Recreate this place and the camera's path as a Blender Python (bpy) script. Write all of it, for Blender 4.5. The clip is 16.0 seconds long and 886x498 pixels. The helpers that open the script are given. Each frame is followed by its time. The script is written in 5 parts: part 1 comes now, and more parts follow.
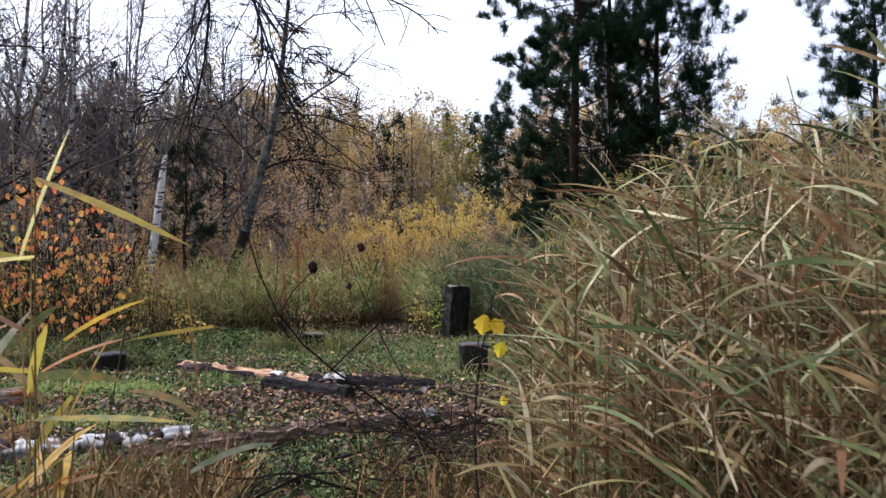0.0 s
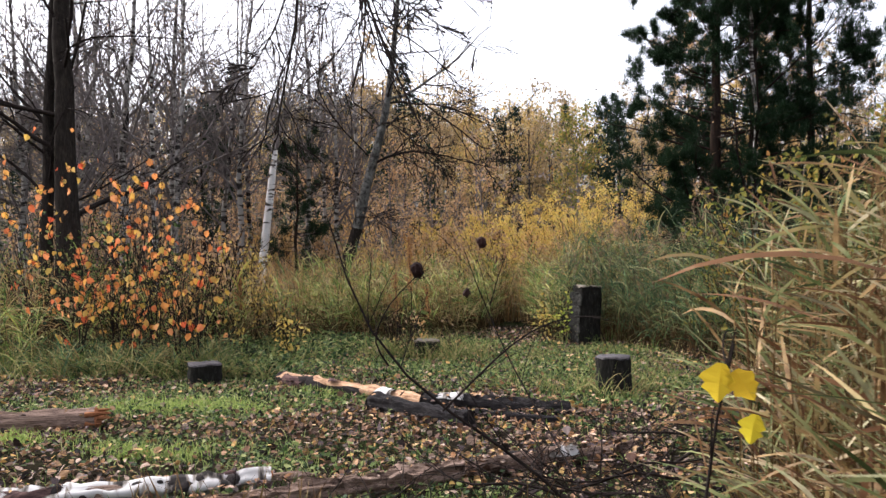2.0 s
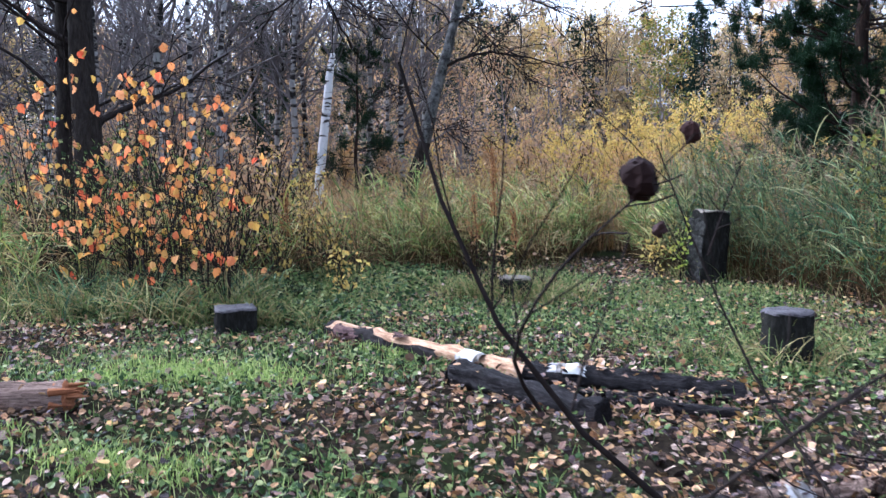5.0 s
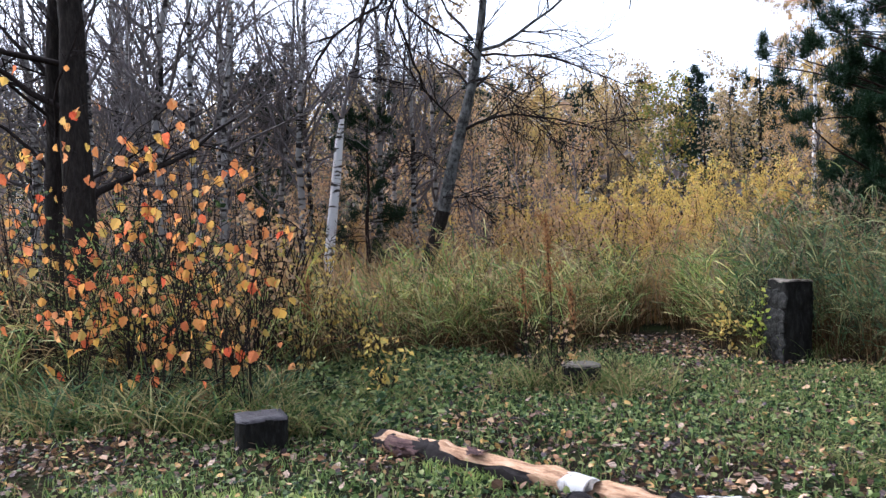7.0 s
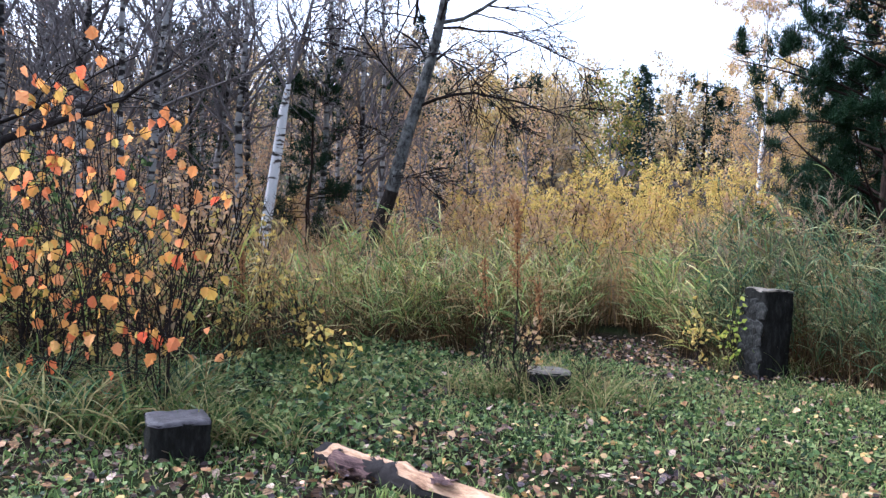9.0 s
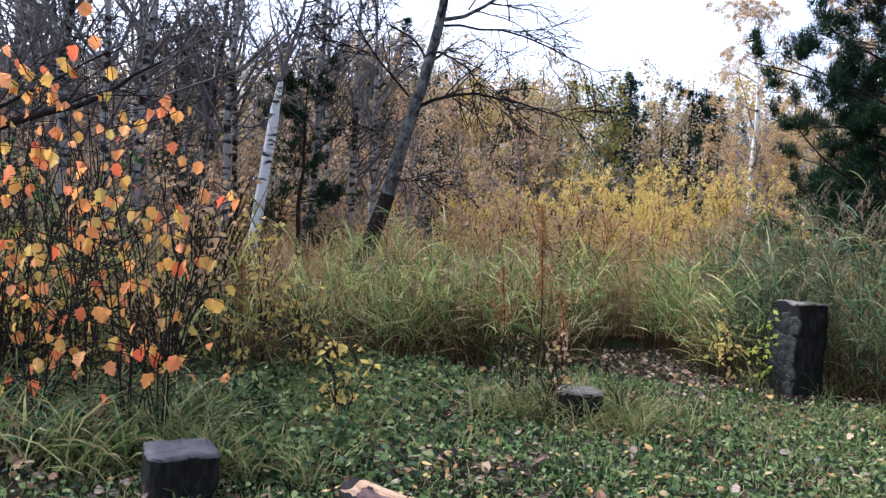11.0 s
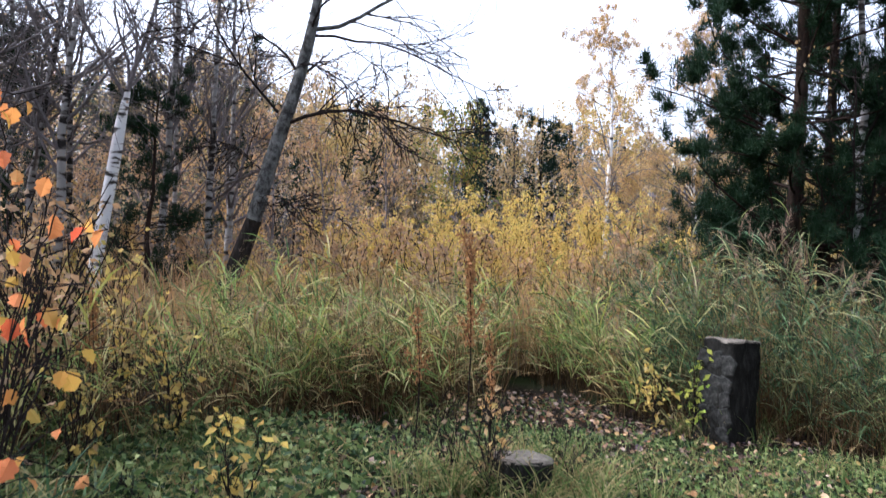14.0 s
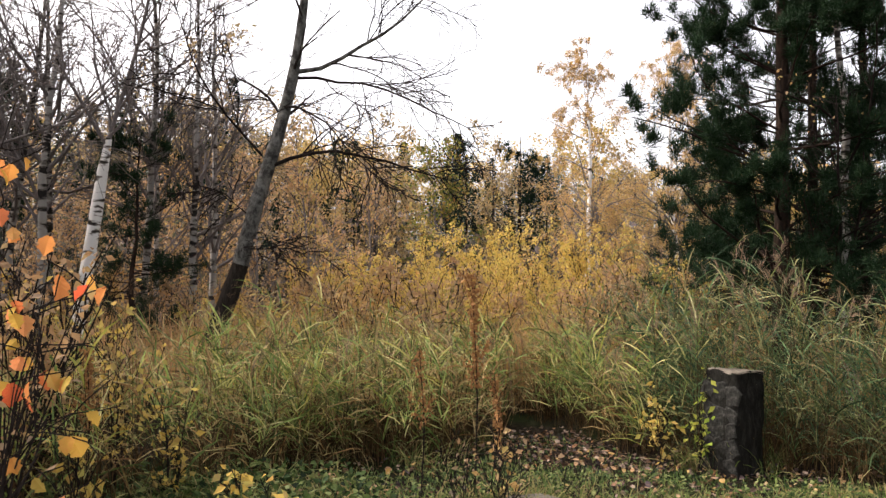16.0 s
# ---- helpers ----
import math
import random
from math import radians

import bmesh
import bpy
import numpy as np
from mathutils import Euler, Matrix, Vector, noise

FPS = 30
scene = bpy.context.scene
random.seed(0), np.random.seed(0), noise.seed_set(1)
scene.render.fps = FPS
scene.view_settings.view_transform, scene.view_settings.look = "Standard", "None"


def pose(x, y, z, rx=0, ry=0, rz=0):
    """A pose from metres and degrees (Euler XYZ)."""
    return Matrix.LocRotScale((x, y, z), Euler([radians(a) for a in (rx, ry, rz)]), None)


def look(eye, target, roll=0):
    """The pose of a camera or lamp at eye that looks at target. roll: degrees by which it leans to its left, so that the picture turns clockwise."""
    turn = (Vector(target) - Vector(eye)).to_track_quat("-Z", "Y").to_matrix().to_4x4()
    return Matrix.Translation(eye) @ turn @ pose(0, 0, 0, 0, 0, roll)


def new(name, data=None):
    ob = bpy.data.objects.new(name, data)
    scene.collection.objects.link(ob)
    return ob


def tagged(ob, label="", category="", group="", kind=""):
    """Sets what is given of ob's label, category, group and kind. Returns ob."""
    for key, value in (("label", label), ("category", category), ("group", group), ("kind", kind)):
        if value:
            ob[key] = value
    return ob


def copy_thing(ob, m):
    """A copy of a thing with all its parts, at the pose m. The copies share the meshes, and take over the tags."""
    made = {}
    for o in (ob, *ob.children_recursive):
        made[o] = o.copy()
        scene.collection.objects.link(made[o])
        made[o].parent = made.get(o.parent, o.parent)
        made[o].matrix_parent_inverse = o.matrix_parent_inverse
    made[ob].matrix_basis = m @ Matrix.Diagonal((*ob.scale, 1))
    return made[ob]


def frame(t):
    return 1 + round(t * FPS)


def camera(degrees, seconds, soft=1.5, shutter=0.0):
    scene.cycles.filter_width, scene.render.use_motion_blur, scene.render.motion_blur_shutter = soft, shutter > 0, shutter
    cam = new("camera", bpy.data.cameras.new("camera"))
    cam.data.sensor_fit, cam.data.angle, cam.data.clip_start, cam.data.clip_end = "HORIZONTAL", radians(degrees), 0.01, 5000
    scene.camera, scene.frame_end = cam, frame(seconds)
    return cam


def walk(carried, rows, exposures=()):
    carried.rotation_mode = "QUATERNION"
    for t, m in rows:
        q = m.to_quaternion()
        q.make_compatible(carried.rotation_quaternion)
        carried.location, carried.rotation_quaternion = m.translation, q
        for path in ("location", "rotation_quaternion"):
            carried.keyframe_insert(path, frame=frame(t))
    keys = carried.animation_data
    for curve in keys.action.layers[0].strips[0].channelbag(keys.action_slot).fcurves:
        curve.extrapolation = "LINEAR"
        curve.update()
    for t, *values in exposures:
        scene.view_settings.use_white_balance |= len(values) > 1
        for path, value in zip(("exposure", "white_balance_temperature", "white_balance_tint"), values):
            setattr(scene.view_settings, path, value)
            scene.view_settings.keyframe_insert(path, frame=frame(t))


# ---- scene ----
SKY, SUN, EXPOSURE = 0.15, 0.5, 1.75
cam = camera(55.6, 16.0, 1.4, 0.4)
METRES, EYE, TILT, LEAN, TURN = 9.0, 1.5, 0.0, 0.0, 0.0
ROWS = [
    (0.0, 0.0, 0.0, 0.0, 0.0, 0.46, 0.08),
    (0.5, -0.009, 0.0357, -0.0005, -0.15, 1.01, -0.19),
    (1.0, -0.0181, 0.0772, 0.0038, -0.06, 0.86, 1.38),
    (1.5, -0.0162, 0.1253, 0.001, 3.2, 1.04, 1.85),
    (2.0, -0.0194, 0.1687, 0.0005, 7.91, 0.3, 0.63),
    (2.5, -0.0281, 0.2145, -0.0, 6.18, -1.45, 1.23),
    (3.0, -0.0297, 0.2569, -0.0051, 5.9, -3.77, 3.17),
    (3.5, -0.0368, 0.3127, -0.0049, 10.02, -4.27, 2.74),
    (4.0, -0.056, 0.359, -0.0059, 10.5, -5.28, 0.61),
    (4.5, -0.0744, 0.3969, -0.0074, 11.97, -5.61, -0.1),
    (7.0, -0.1911, 0.5682, -0.0027, 11.58, -0.32, 1.65),
    (7.5, -0.2114, 0.5969, -0.0043, 8.29, -0.99, -1.2),
    (8.0, -0.2255, 0.6239, -0.0026, 4.49, -1.61, -2.74),
    (8.5, -0.2314, 0.6541, -0.0042, 7.2, -1.44, -2.12),
    (11.0, -0.286, 0.7383, -0.006, 5.59, -0.9, -2.83),
    (11.5, -0.2985, 0.7759, -0.0053, 3.68, 0.89, -1.05),
    (12.0, -0.3052, 0.8012, -0.0051, 0.94, 1.74, -0.09),
    (12.5, -0.3153, 0.8112, -0.0035, -0.76, 0.48, -1.82),
    (13.0, -0.3345, 0.8316, -0.0002, -3.83, -0.79, -2.04),
    (13.5, -0.3447, 0.8503, -0.0007, -5.35, -0.91, -2.62),
    (14.0, -0.3512, 0.8724, 0.0015, -4.94, 1.24, -2.44),
    (14.5, -0.3559, 0.8884, 0.0041, -4.95, 3.63, -2.29),
    (15.0, -0.3609, 0.8888, 0.0056, -6.04, 4.22, -1.66),
    (15.5, -0.3655, 0.8857, 0.006, -6.77, 3.86, -0.82),
    (16.0, -0.3684, 0.8838, 0.0064, -6.28, 3.65, -0.36),
]
walk(cam, [(t, pose(0, 0, EYE, TILT, LEAN, TURN) @ pose(METRES * x, METRES * y, METRES * z, 90 + pitch, roll, yaw)) for t, x, y, z, yaw, pitch, roll in ROWS], [(t, EXPOSURE + e, k, 15) for t, e, k in ((0.0, -0.3, 5700), (1.0, -0.28, 5750), (1.5, -0.28, 5900), (2.0, 0.0, 6250), (2.5, 0.12, 6250), (3.0, 0.34, 5500), (4.0, 0.34, 5050), (4.5, 0.42, 4900), (7.0, 0.03, 5450), (8.0, 0.14, 5400), (8.6, 0.36, 5100), (11.0, 0.15, 5200), (12.0, 0.02, 5900), (13.0, 0.25, 6100), (13.5, 0.36, 5250), (14.0, 0.2, 5500), (14.5, -0.1, 6150), (15.2, -0.13, 6550), (16.0, 0.0, 6850))])

# ---- world, sun and exposure ----
world = bpy.data.worlds.new("overcast_sky")
scene.world = world
world.use_nodes = True
wn, wl = world.node_tree.nodes, world.node_tree.links
sky = wn.new("ShaderNodeTexSky")
sky.sky_type, sky.sun_disc = "NISHITA", False
sky.sun_elevation, sky.sun_rotation = radians(45), radians(-72)
sky.air_density, sky.dust_density, sky.ozone_density = 1.0, 6.0, 1.0
grey = wn.new("ShaderNodeHueSaturation")
grey.inputs["Saturation"].default_value = 0.3
wl.new(sky.outputs[0], grey.inputs["Color"])
wl.new(grey.outputs[0], wn["Background"].inputs["Color"])
wn["Background"].inputs["Strength"].default_value = SKY
sun = new("sun", bpy.data.lights.new("sun", "SUN"))
sun.data.energy, sun.data.angle, sun.data.color = SUN, radians(25), (1.0, 0.97, 0.93)
sun.matrix_world = look((0, 0, 0), (math.sin(radians(72)) * 0.707, -math.cos(radians(72)) * 0.707, -0.707))

# ---- materials ----


def nodes_of(name):
    m = bpy.data.materials.new(name)
    m.use_nodes = True
    return m, m.node_tree.nodes, m.node_tree.links, m.node_tree.nodes["Principled BSDF"]


def ramp_of(n, colours, smooth=True):
    r = n.new("ShaderNodeValToRGB")
    e = r.color_ramp.elements
    while len(e) < len(colours):
        e.new(0.5)
    for i, c in enumerate(colours):
        e[i].position = i / max(1, len(colours) - 1)
        e[i].color = (*c, 1)
    r.color_ramp.interpolation = "LINEAR" if smooth else "CONSTANT"
    return r


def leaf_mat(name, colours, rough=0.65, see=0.35, mottling=30.0, per_object=False, spec=0.03):
    """Foliage: each blade or leaf takes its own colour, mottled, and lets light through."""
    m, n, l, b = nodes_of(name)
    if per_object:
        src = n.new("ShaderNodeObjectInfo").outputs["Random"]
    else:
        src = n.new("ShaderNodeNewGeometry").outputs["Random Per Island"]
    r = ramp_of(n, colours)
    tex = n.new("ShaderNodeTexNoise")
    tex.inputs["Scale"].default_value, tex.inputs["Detail"].default_value = mottling, 3
    add = n.new("ShaderNodeMath")
    add.operation = "MULTIPLY_ADD"
    l.new(tex.outputs["Fac"], add.inputs[0])
    add.inputs[1].default_value = 0.3
    off = n.new("ShaderNodeMath")
    off.operation = "SUBTRACT"
    off.inputs[1].default_value = 0.15
    l.new(src, off.inputs[0])
    l.new(off.outputs[0], add.inputs[2])
    l.new(add.outputs[0], r.inputs[0])
    l.new(r.outputs[0], b.inputs["Base Color"])
    b.inputs["Roughness"].default_value = rough
    b.inputs["Specular IOR Level"].default_value = spec
    t = n.new("ShaderNodeBsdfTranslucent")
    l.new(r.outputs[0], t.inputs[0])
    mix = n.new("ShaderNodeMixShader")
    mix.inputs[0].default_value = see
    l.new(b.outputs[0], mix.inputs[1])
    l.new(t.outputs[0], mix.inputs[2])
    l.new(mix.outputs[0], n["Material Output"].inputs[0])
    return m


def bark_mat(name, colours, scale=(8, 8, 2), rough=0.9, bump=0.6, detail=8, spread=1.0, spec=0.03):
    m, n, l, b = nodes_of(name)
    co = n.new("ShaderNodeTexCoord")
    mp = n.new("ShaderNodeMapping")
    mp.inputs["Scale"].default_value = scale
    l.new(co.outputs["Object"], mp.inputs[0])
    a = n.new("ShaderNodeTexNoise")
    a.inputs["Scale"].default_value, a.inputs["Detail"].default_value, a.inputs["Roughness"].default_value = 3.0, detail, 0.7
    l.new(mp.outputs[0], a.inputs["Vector"])
    k = n.new("ShaderNodeMapRange")
    k.inputs[1].default_value, k.inputs[2].default_value = 0.5 - 0.22 * spread, 0.5 + 0.22 * spread
    l.new(a.outputs["Fac"], k.inputs[0])
    r = ramp_of(n, colours)
    l.new(k.outputs[0], r.inputs[0])
    l.new(r.outputs[0], b.inputs["Base Color"])
    b.inputs["Roughness"].default_value = rough
    b.inputs["Specular IOR Level"].default_value = spec
    h = n.new("ShaderNodeBump")
    h.inputs["Strength"].default_value, h.inputs["Distance"].default_value = bump, 0.02
    l.new(a.outputs["Fac"], h.inputs["Height"])
    l.new(h.outputs[0], b.inputs["Normal"])
    return m


def birch_mat(name, white, along, dark_share=0.5):
    """White bark with black scars that lie across the trunk; along names the trunk's axis."""
    m, n, l, b = nodes_of(name)
    co = n.new("ShaderNodeTexCoord")
    mp = n.new("ShaderNodeMapping")
    mp.inputs["Scale"].default_value = [10 if i == along else 3 for i in range(3)]
    l.new(co.outputs["Object"], mp.inputs[0])
    a = n.new("ShaderNodeTexNoise")
    a.inputs["Scale"].default_value, a.inputs["Detail"].default_value = 1.0, 6
    l.new(mp.outputs[0], a.inputs["Vector"])
    big = n.new("ShaderNodeTexNoise")
    big.inputs["Scale"].default_value, big.inputs["Detail"].default_value = 1.7, 5
    l.new(co.outputs["Object"], big.inputs["Vector"])
    s = n.new("ShaderNodeMath")
    s.operation = "MULTIPLY_ADD"
    s.inputs[1].default_value = 0.6
    l.new(big.outputs["Fac"], s.inputs[0])
    l.new(a.outputs["Fac"], s.inputs[2])
    k = n.new("ShaderNodeMapRange")
    k.inputs[1].default_value, k.inputs[2].default_value = 0.6 + 0.14 * dark_share, 0.76 + 0.14 * dark_share
    l.new(s.outputs[0], k.inputs[0])
    r = ramp_of(n, [(0.025, 0.022, 0.02), (0.16, 0.14, 0.12), white, white])
    l.new(k.outputs[0], r.inputs[0])
    l.new(r.outputs[0], b.inputs["Base Color"])
    b.inputs["Roughness"].default_value, b.inputs["Specular IOR Level"].default_value = 0.8, 0.05
    h = n.new("ShaderNodeBump")
    h.inputs["Strength"].default_value, h.inputs["Distance"].default_value = 0.5, 0.01
    l.new(s.outputs[0], h.inputs["Height"])
    l.new(h.outputs[0], b.inputs["Normal"])
    return m


REED_NEAR = leaf_mat("reed_leaf_straw", [(0.03, 0.04, 0.013), (0.08, 0.105, 0.035), (0.24, 0.24, 0.1), (0.3, 0.2, 0.09), (0.08, 0.038, 0.018), (0.17, 0.085, 0.038), (0.48, 0.4, 0.25), (0.13, 0.17, 0.065), (0.34, 0.22, 0.1), (0.05, 0.03, 0.015), (0.3, 0.3, 0.16)], rough=0.55, spec=0.1)
REED_STEM = leaf_mat("reed_stem_straw", [(0.06, 0.045, 0.016), (0.16, 0.095, 0.04), (0.08, 0.04, 0.018), (0.26, 0.18, 0.08)], see=0.05)
# Stalk brown taken darker, so the belt's shaded gaps are in the colour.
SHADED_STALK = leaf_mat("shaded_reed_stalk", [(0.02, 0.014, 0.007), (0.06, 0.035, 0.016), (0.1, 0.055, 0.025), (0.035, 0.03, 0.013), (0.2, 0.13, 0.06)], see=0.1)
REED_ORANGE = leaf_mat("reed_leaf_orange", [(0.35, 0.10, 0.03), (0.12, 0.10, 0.04), (0.34, 0.2, 0.09), (0.07, 0.09, 0.03), (0.38, 0.25, 0.05), (0.12, 0.06, 0.03), (0.32, 0.29, 0.2), (0.09, 0.12, 0.06)])
REED_GLOW = leaf_mat("reed_leaf_yellow", [(0.46, 0.13, 0.04), (0.36, 0.26, 0.17), (0.5, 0.3, 0.04), (0.12, 0.14, 0.05), (0.42, 0.34, 0.05), (0.2, 0.1, 0.05), (0.48, 0.42, 0.32)], rough=0.5, spec=0.1)
REED_BACK = leaf_mat("reed_leaf_green", [(0.022, 0.04, 0.011), (0.12, 0.18, 0.045), (0.34, 0.42, 0.12), (0.16, 0.24, 0.075), (0.4, 0.37, 0.08), (0.62, 0.56, 0.25), (0.05, 0.08, 0.024), (0.16, 0.22, 0.06)], rough=0.55, spec=0.1)
REED_BROWN = leaf_mat("reed_leaf_brown", [(0.05, 0.045, 0.018), (0.17, 0.13, 0.05), (0.4, 0.31, 0.13), (0.18, 0.095, 0.04), (0.33, 0.2, 0.08), (0.52, 0.4, 0.2), (0.12, 0.15, 0.05)], rough=0.6, spec=0.06)
# Blue-green sedge; its dark tones also paint the stand's deep inner shade.
SHADED_SEDGE = leaf_mat("shaded_sedge_leaf", [(0.014, 0.032, 0.015), (0.05, 0.1, 0.042), (0.14, 0.22, 0.095), (0.028, 0.05, 0.022), (0.2, 0.23, 0.08), (0.085, 0.05, 0.022), (0.38, 0.37, 0.17), (0.04, 0.08, 0.036), (0.02, 0.035, 0.016)], rough=0.5, spec=0.12)
PLUME = leaf_mat("reed_plume", [(0.14, 0.095, 0.065), (0.26, 0.18, 0.12), (0.2, 0.14, 0.1)], see=0.2)
MEADOW = leaf_mat("meadow_grass", [(0.28, 0.16, 0.09), (0.5, 0.29, 0.14), (0.58, 0.34, 0.13), (0.4, 0.26, 0.17), (0.28, 0.26, 0.09), (0.6, 0.42, 0.22)])
DRY_GRASS = leaf_mat("dry_grass", [(0.05, 0.09, 0.02), (0.15, 0.19, 0.055), (0.32, 0.29, 0.12), (0.16, 0.1, 0.045), (0.36, 0.3, 0.14), (0.08, 0.12, 0.035), (0.04, 0.06, 0.02)])
MOSS = leaf_mat("moss_grass", [(0.15, 0.21, 0.05), (0.27, 0.35, 0.09), (0.4, 0.44, 0.16)])
GRASS = leaf_mat("lawn_grass", [(0.03, 0.052, 0.016), (0.1, 0.16, 0.046), (0.2, 0.255, 0.075), (0.33, 0.32, 0.14)])
HERB = leaf_mat("ground_ivy", [(0.008, 0.016, 0.006), (0.034, 0.062, 0.02), (0.11, 0.16, 0.048), (0.27, 0.29, 0.11)], rough=0.5, spec=0.12)
LITTER = leaf_mat("leaf_litter", [(0.008, 0.006, 0.006), (0.03, 0.02, 0.018), (0.17, 0.1, 0.065), (0.014, 0.01, 0.01), (0.28, 0.14, 0.06), (0.1, 0.075, 0.08), (0.02, 0.014, 0.014), (0.42, 0.25, 0.13), (0.016, 0.012, 0.012), (0.46, 0.33, 0.25), (0.04, 0.028, 0.026), (0.44, 0.26, 0.08)], rough=0.6, see=0.1, spec=0.08, mottling=60.0)
PINE = leaf_mat("pine_needles", [(0.008, 0.018, 0.009), (0.016, 0.034, 0.016), (0.026, 0.045, 0.02)], see=0.1, rough=0.5)
SPRUCE = leaf_mat("spruce_needles", [(0.009, 0.02, 0.012), (0.02, 0.038, 0.022)], see=0.1)
GOLD = leaf_mat("golden_leaf", [(0.44, 0.25, 0.09), (0.52, 0.32, 0.12), (0.4, 0.27, 0.15), (0.5, 0.36, 0.12)], see=0.4)
YELLOW = leaf_mat("yellow_leaf", [(0.58, 0.38, 0.09), (0.66, 0.49, 0.13), (0.5, 0.32, 0.1), (0.48, 0.42, 0.11), (0.4, 0.27, 0.13)], see=0.45)
RUSSET = leaf_mat("russet_leaf", [(0.28, 0.17, 0.095), (0.45, 0.27, 0.13), (0.36, 0.26, 0.18), (0.5, 0.33, 0.13)], see=0.4)
LIME = leaf_mat("lime_leaf", [(0.07, 0.11, 0.028), (0.26, 0.23, 0.05), (0.1, 0.13, 0.035), (0.36, 0.25, 0.055), (0.05, 0.08, 0.028), (0.3, 0.15, 0.05)], see=0.4)
ORANGE = leaf_mat("orange_leaf", [(0.58, 0.1, 0.045), (0.64, 0.24, 0.08), (0.68, 0.3, 0.08), (0.6, 0.4, 0.08), (0.67, 0.23, 0.08), (0.44, 0.34, 0.08), (0.68, 0.32, 0.13), (0.64, 0.17, 0.07)], see=0.5, per_object=True)
BRIGHT = leaf_mat("bright_yellow_leaf", [(0.5, 0.37, 0.015), (0.56, 0.45, 0.03), (0.52, 0.26, 0.02)], see=0.25, per_object=True)
DARKLEAF = leaf_mat("withered_leaf", [(0.016, 0.009, 0.008), (0.028, 0.013, 0.011), (0.05, 0.033, 0.03)], see=0.03, per_object=True)
PALELEAF = leaf_mat("pale_dry_leaf", [(0.35, 0.27, 0.26), (0.45, 0.36, 0.33), (0.22, 0.12, 0.09)], see=0.25, per_object=True)
FALLEN = leaf_mat("fallen_leaf", [(0.05, 0.035, 0.035), (0.15, 0.085, 0.06), (0.3, 0.17, 0.1), (0.3, 0.18, 0.11), (0.3, 0.17, 0.05)], see=0.1, rough=0.7, per_object=True, spec=0.06)
TWIG = bark_mat("twig_bark", [(0.01, 0.008, 0.007), (0.03, 0.023, 0.02)], bump=0.1)
# Grey for far trunks, made paler so that distance haze is in the colour.
HAZY_BARK = bark_mat("far_hazy_bark", [(0.1, 0.088, 0.087), (0.22, 0.19, 0.185)], bump=0.1)
TWIG_GREY = bark_mat("grey_twig_bark", [(0.07, 0.06, 0.057), (0.19, 0.165, 0.155)], bump=0.1)
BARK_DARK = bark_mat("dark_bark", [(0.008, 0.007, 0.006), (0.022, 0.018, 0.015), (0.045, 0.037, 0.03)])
BARK_PINE = bark_mat("pine_bark", [(0.01, 0.008, 0.007), (0.026, 0.018, 0.014), (0.05, 0.03, 0.02)])
BARK_LEAN = bark_mat("alder_bark", [(0.01, 0.009, 0.008), (0.035, 0.033, 0.03), (0.13, 0.127, 0.115), (0.24, 0.235, 0.215)], scale=(3, 3, 2.2), spread=1.2)
BIRCH = birch_mat("birch_bark", (0.62, 0.6, 0.57), 2, 0.35)
BIRCH_DULL = birch_mat("dull_birch_bark", (0.27, 0.255, 0.235), 2, 0.85)
BIRCH_LOG = birch_mat("birch_log_bark", (0.4, 0.385, 0.37), 0, 0.8)
BARE_WOOD = bark_mat("weathered_wood", [(0.018, 0.012, 0.01), (0.1, 0.066, 0.05), (0.27, 0.19, 0.15), (0.4, 0.3, 0.25)], scale=(0.7, 22, 22), bump=1.0, spread=1.2)
ROTTEN = bark_mat("rotten_wood", [(0.012, 0.008, 0.009), (0.045, 0.028, 0.028), (0.13, 0.08, 0.07), (0.3, 0.19, 0.13)], scale=(1.5, 12, 12), bump=1.0, spread=1.3)
PEELED = bark_mat("peeled_wood", [(0.02, 0.012, 0.01), (0.15, 0.08, 0.05), (0.36, 0.22, 0.13), (0.48, 0.33, 0.22), (0.3, 0.16, 0.09)], scale=(2.2, 11, 11), bump=1.0, spread=1.4)
CHAR = bark_mat("charred_wood", [(0.006, 0.006, 0.006), (0.016, 0.014, 0.014), (0.045, 0.04, 0.04)], scale=(4, 18, 18), rough=0.65, bump=1.0)
BLACK = bark_mat("black_bark", [(0.012, 0.01, 0.01), (0.035, 0.03, 0.028)], scale=(6, 6, 6))
SPLINTER = bark_mat("splintered_wood", [(0.1, 0.03, 0.015), (0.32, 0.13, 0.06), (0.4, 0.2, 0.1)], scale=(2, 20, 20), bump=1.0)
STUMP = bark_mat("wet_stump_wood", [(0.006, 0.006, 0.005), (0.014, 0.013, 0.011), (0.035, 0.033, 0.028)], scale=(9, 9, 2.5), rough=0.75, bump=0.9, spec=0.03)
STUMP_PALE = bark_mat("grey_stump_wood", [(0.005, 0.005, 0.005), (0.018, 0.017, 0.016), (0.055, 0.052, 0.047)], scale=(7, 7, 3), rough=0.75, bump=0.9)
PLATE = bark_mat("cracked_grey_bark", [(0.01, 0.01, 0.009), (0.03, 0.029, 0.026), (0.075, 0.072, 0.064)], scale=(9, 9, 9), bump=0.9)
STUMP_TOP = bark_mat("stump_end_grain", [(0.045, 0.038, 0.03), (0.13, 0.11, 0.085), (0.19, 0.165, 0.13)], scale=(6, 6, 6), rough=0.8, bump=0.5, spec=0.12)
STUMP_TOP_DARK = bark_mat("dark_end_grain", [(0.018, 0.016, 0.017), (0.05, 0.044, 0.045), (0.085, 0.075, 0.078)], scale=(6, 6, 6), rough=0.6, bump=0.5, spec=0.15)


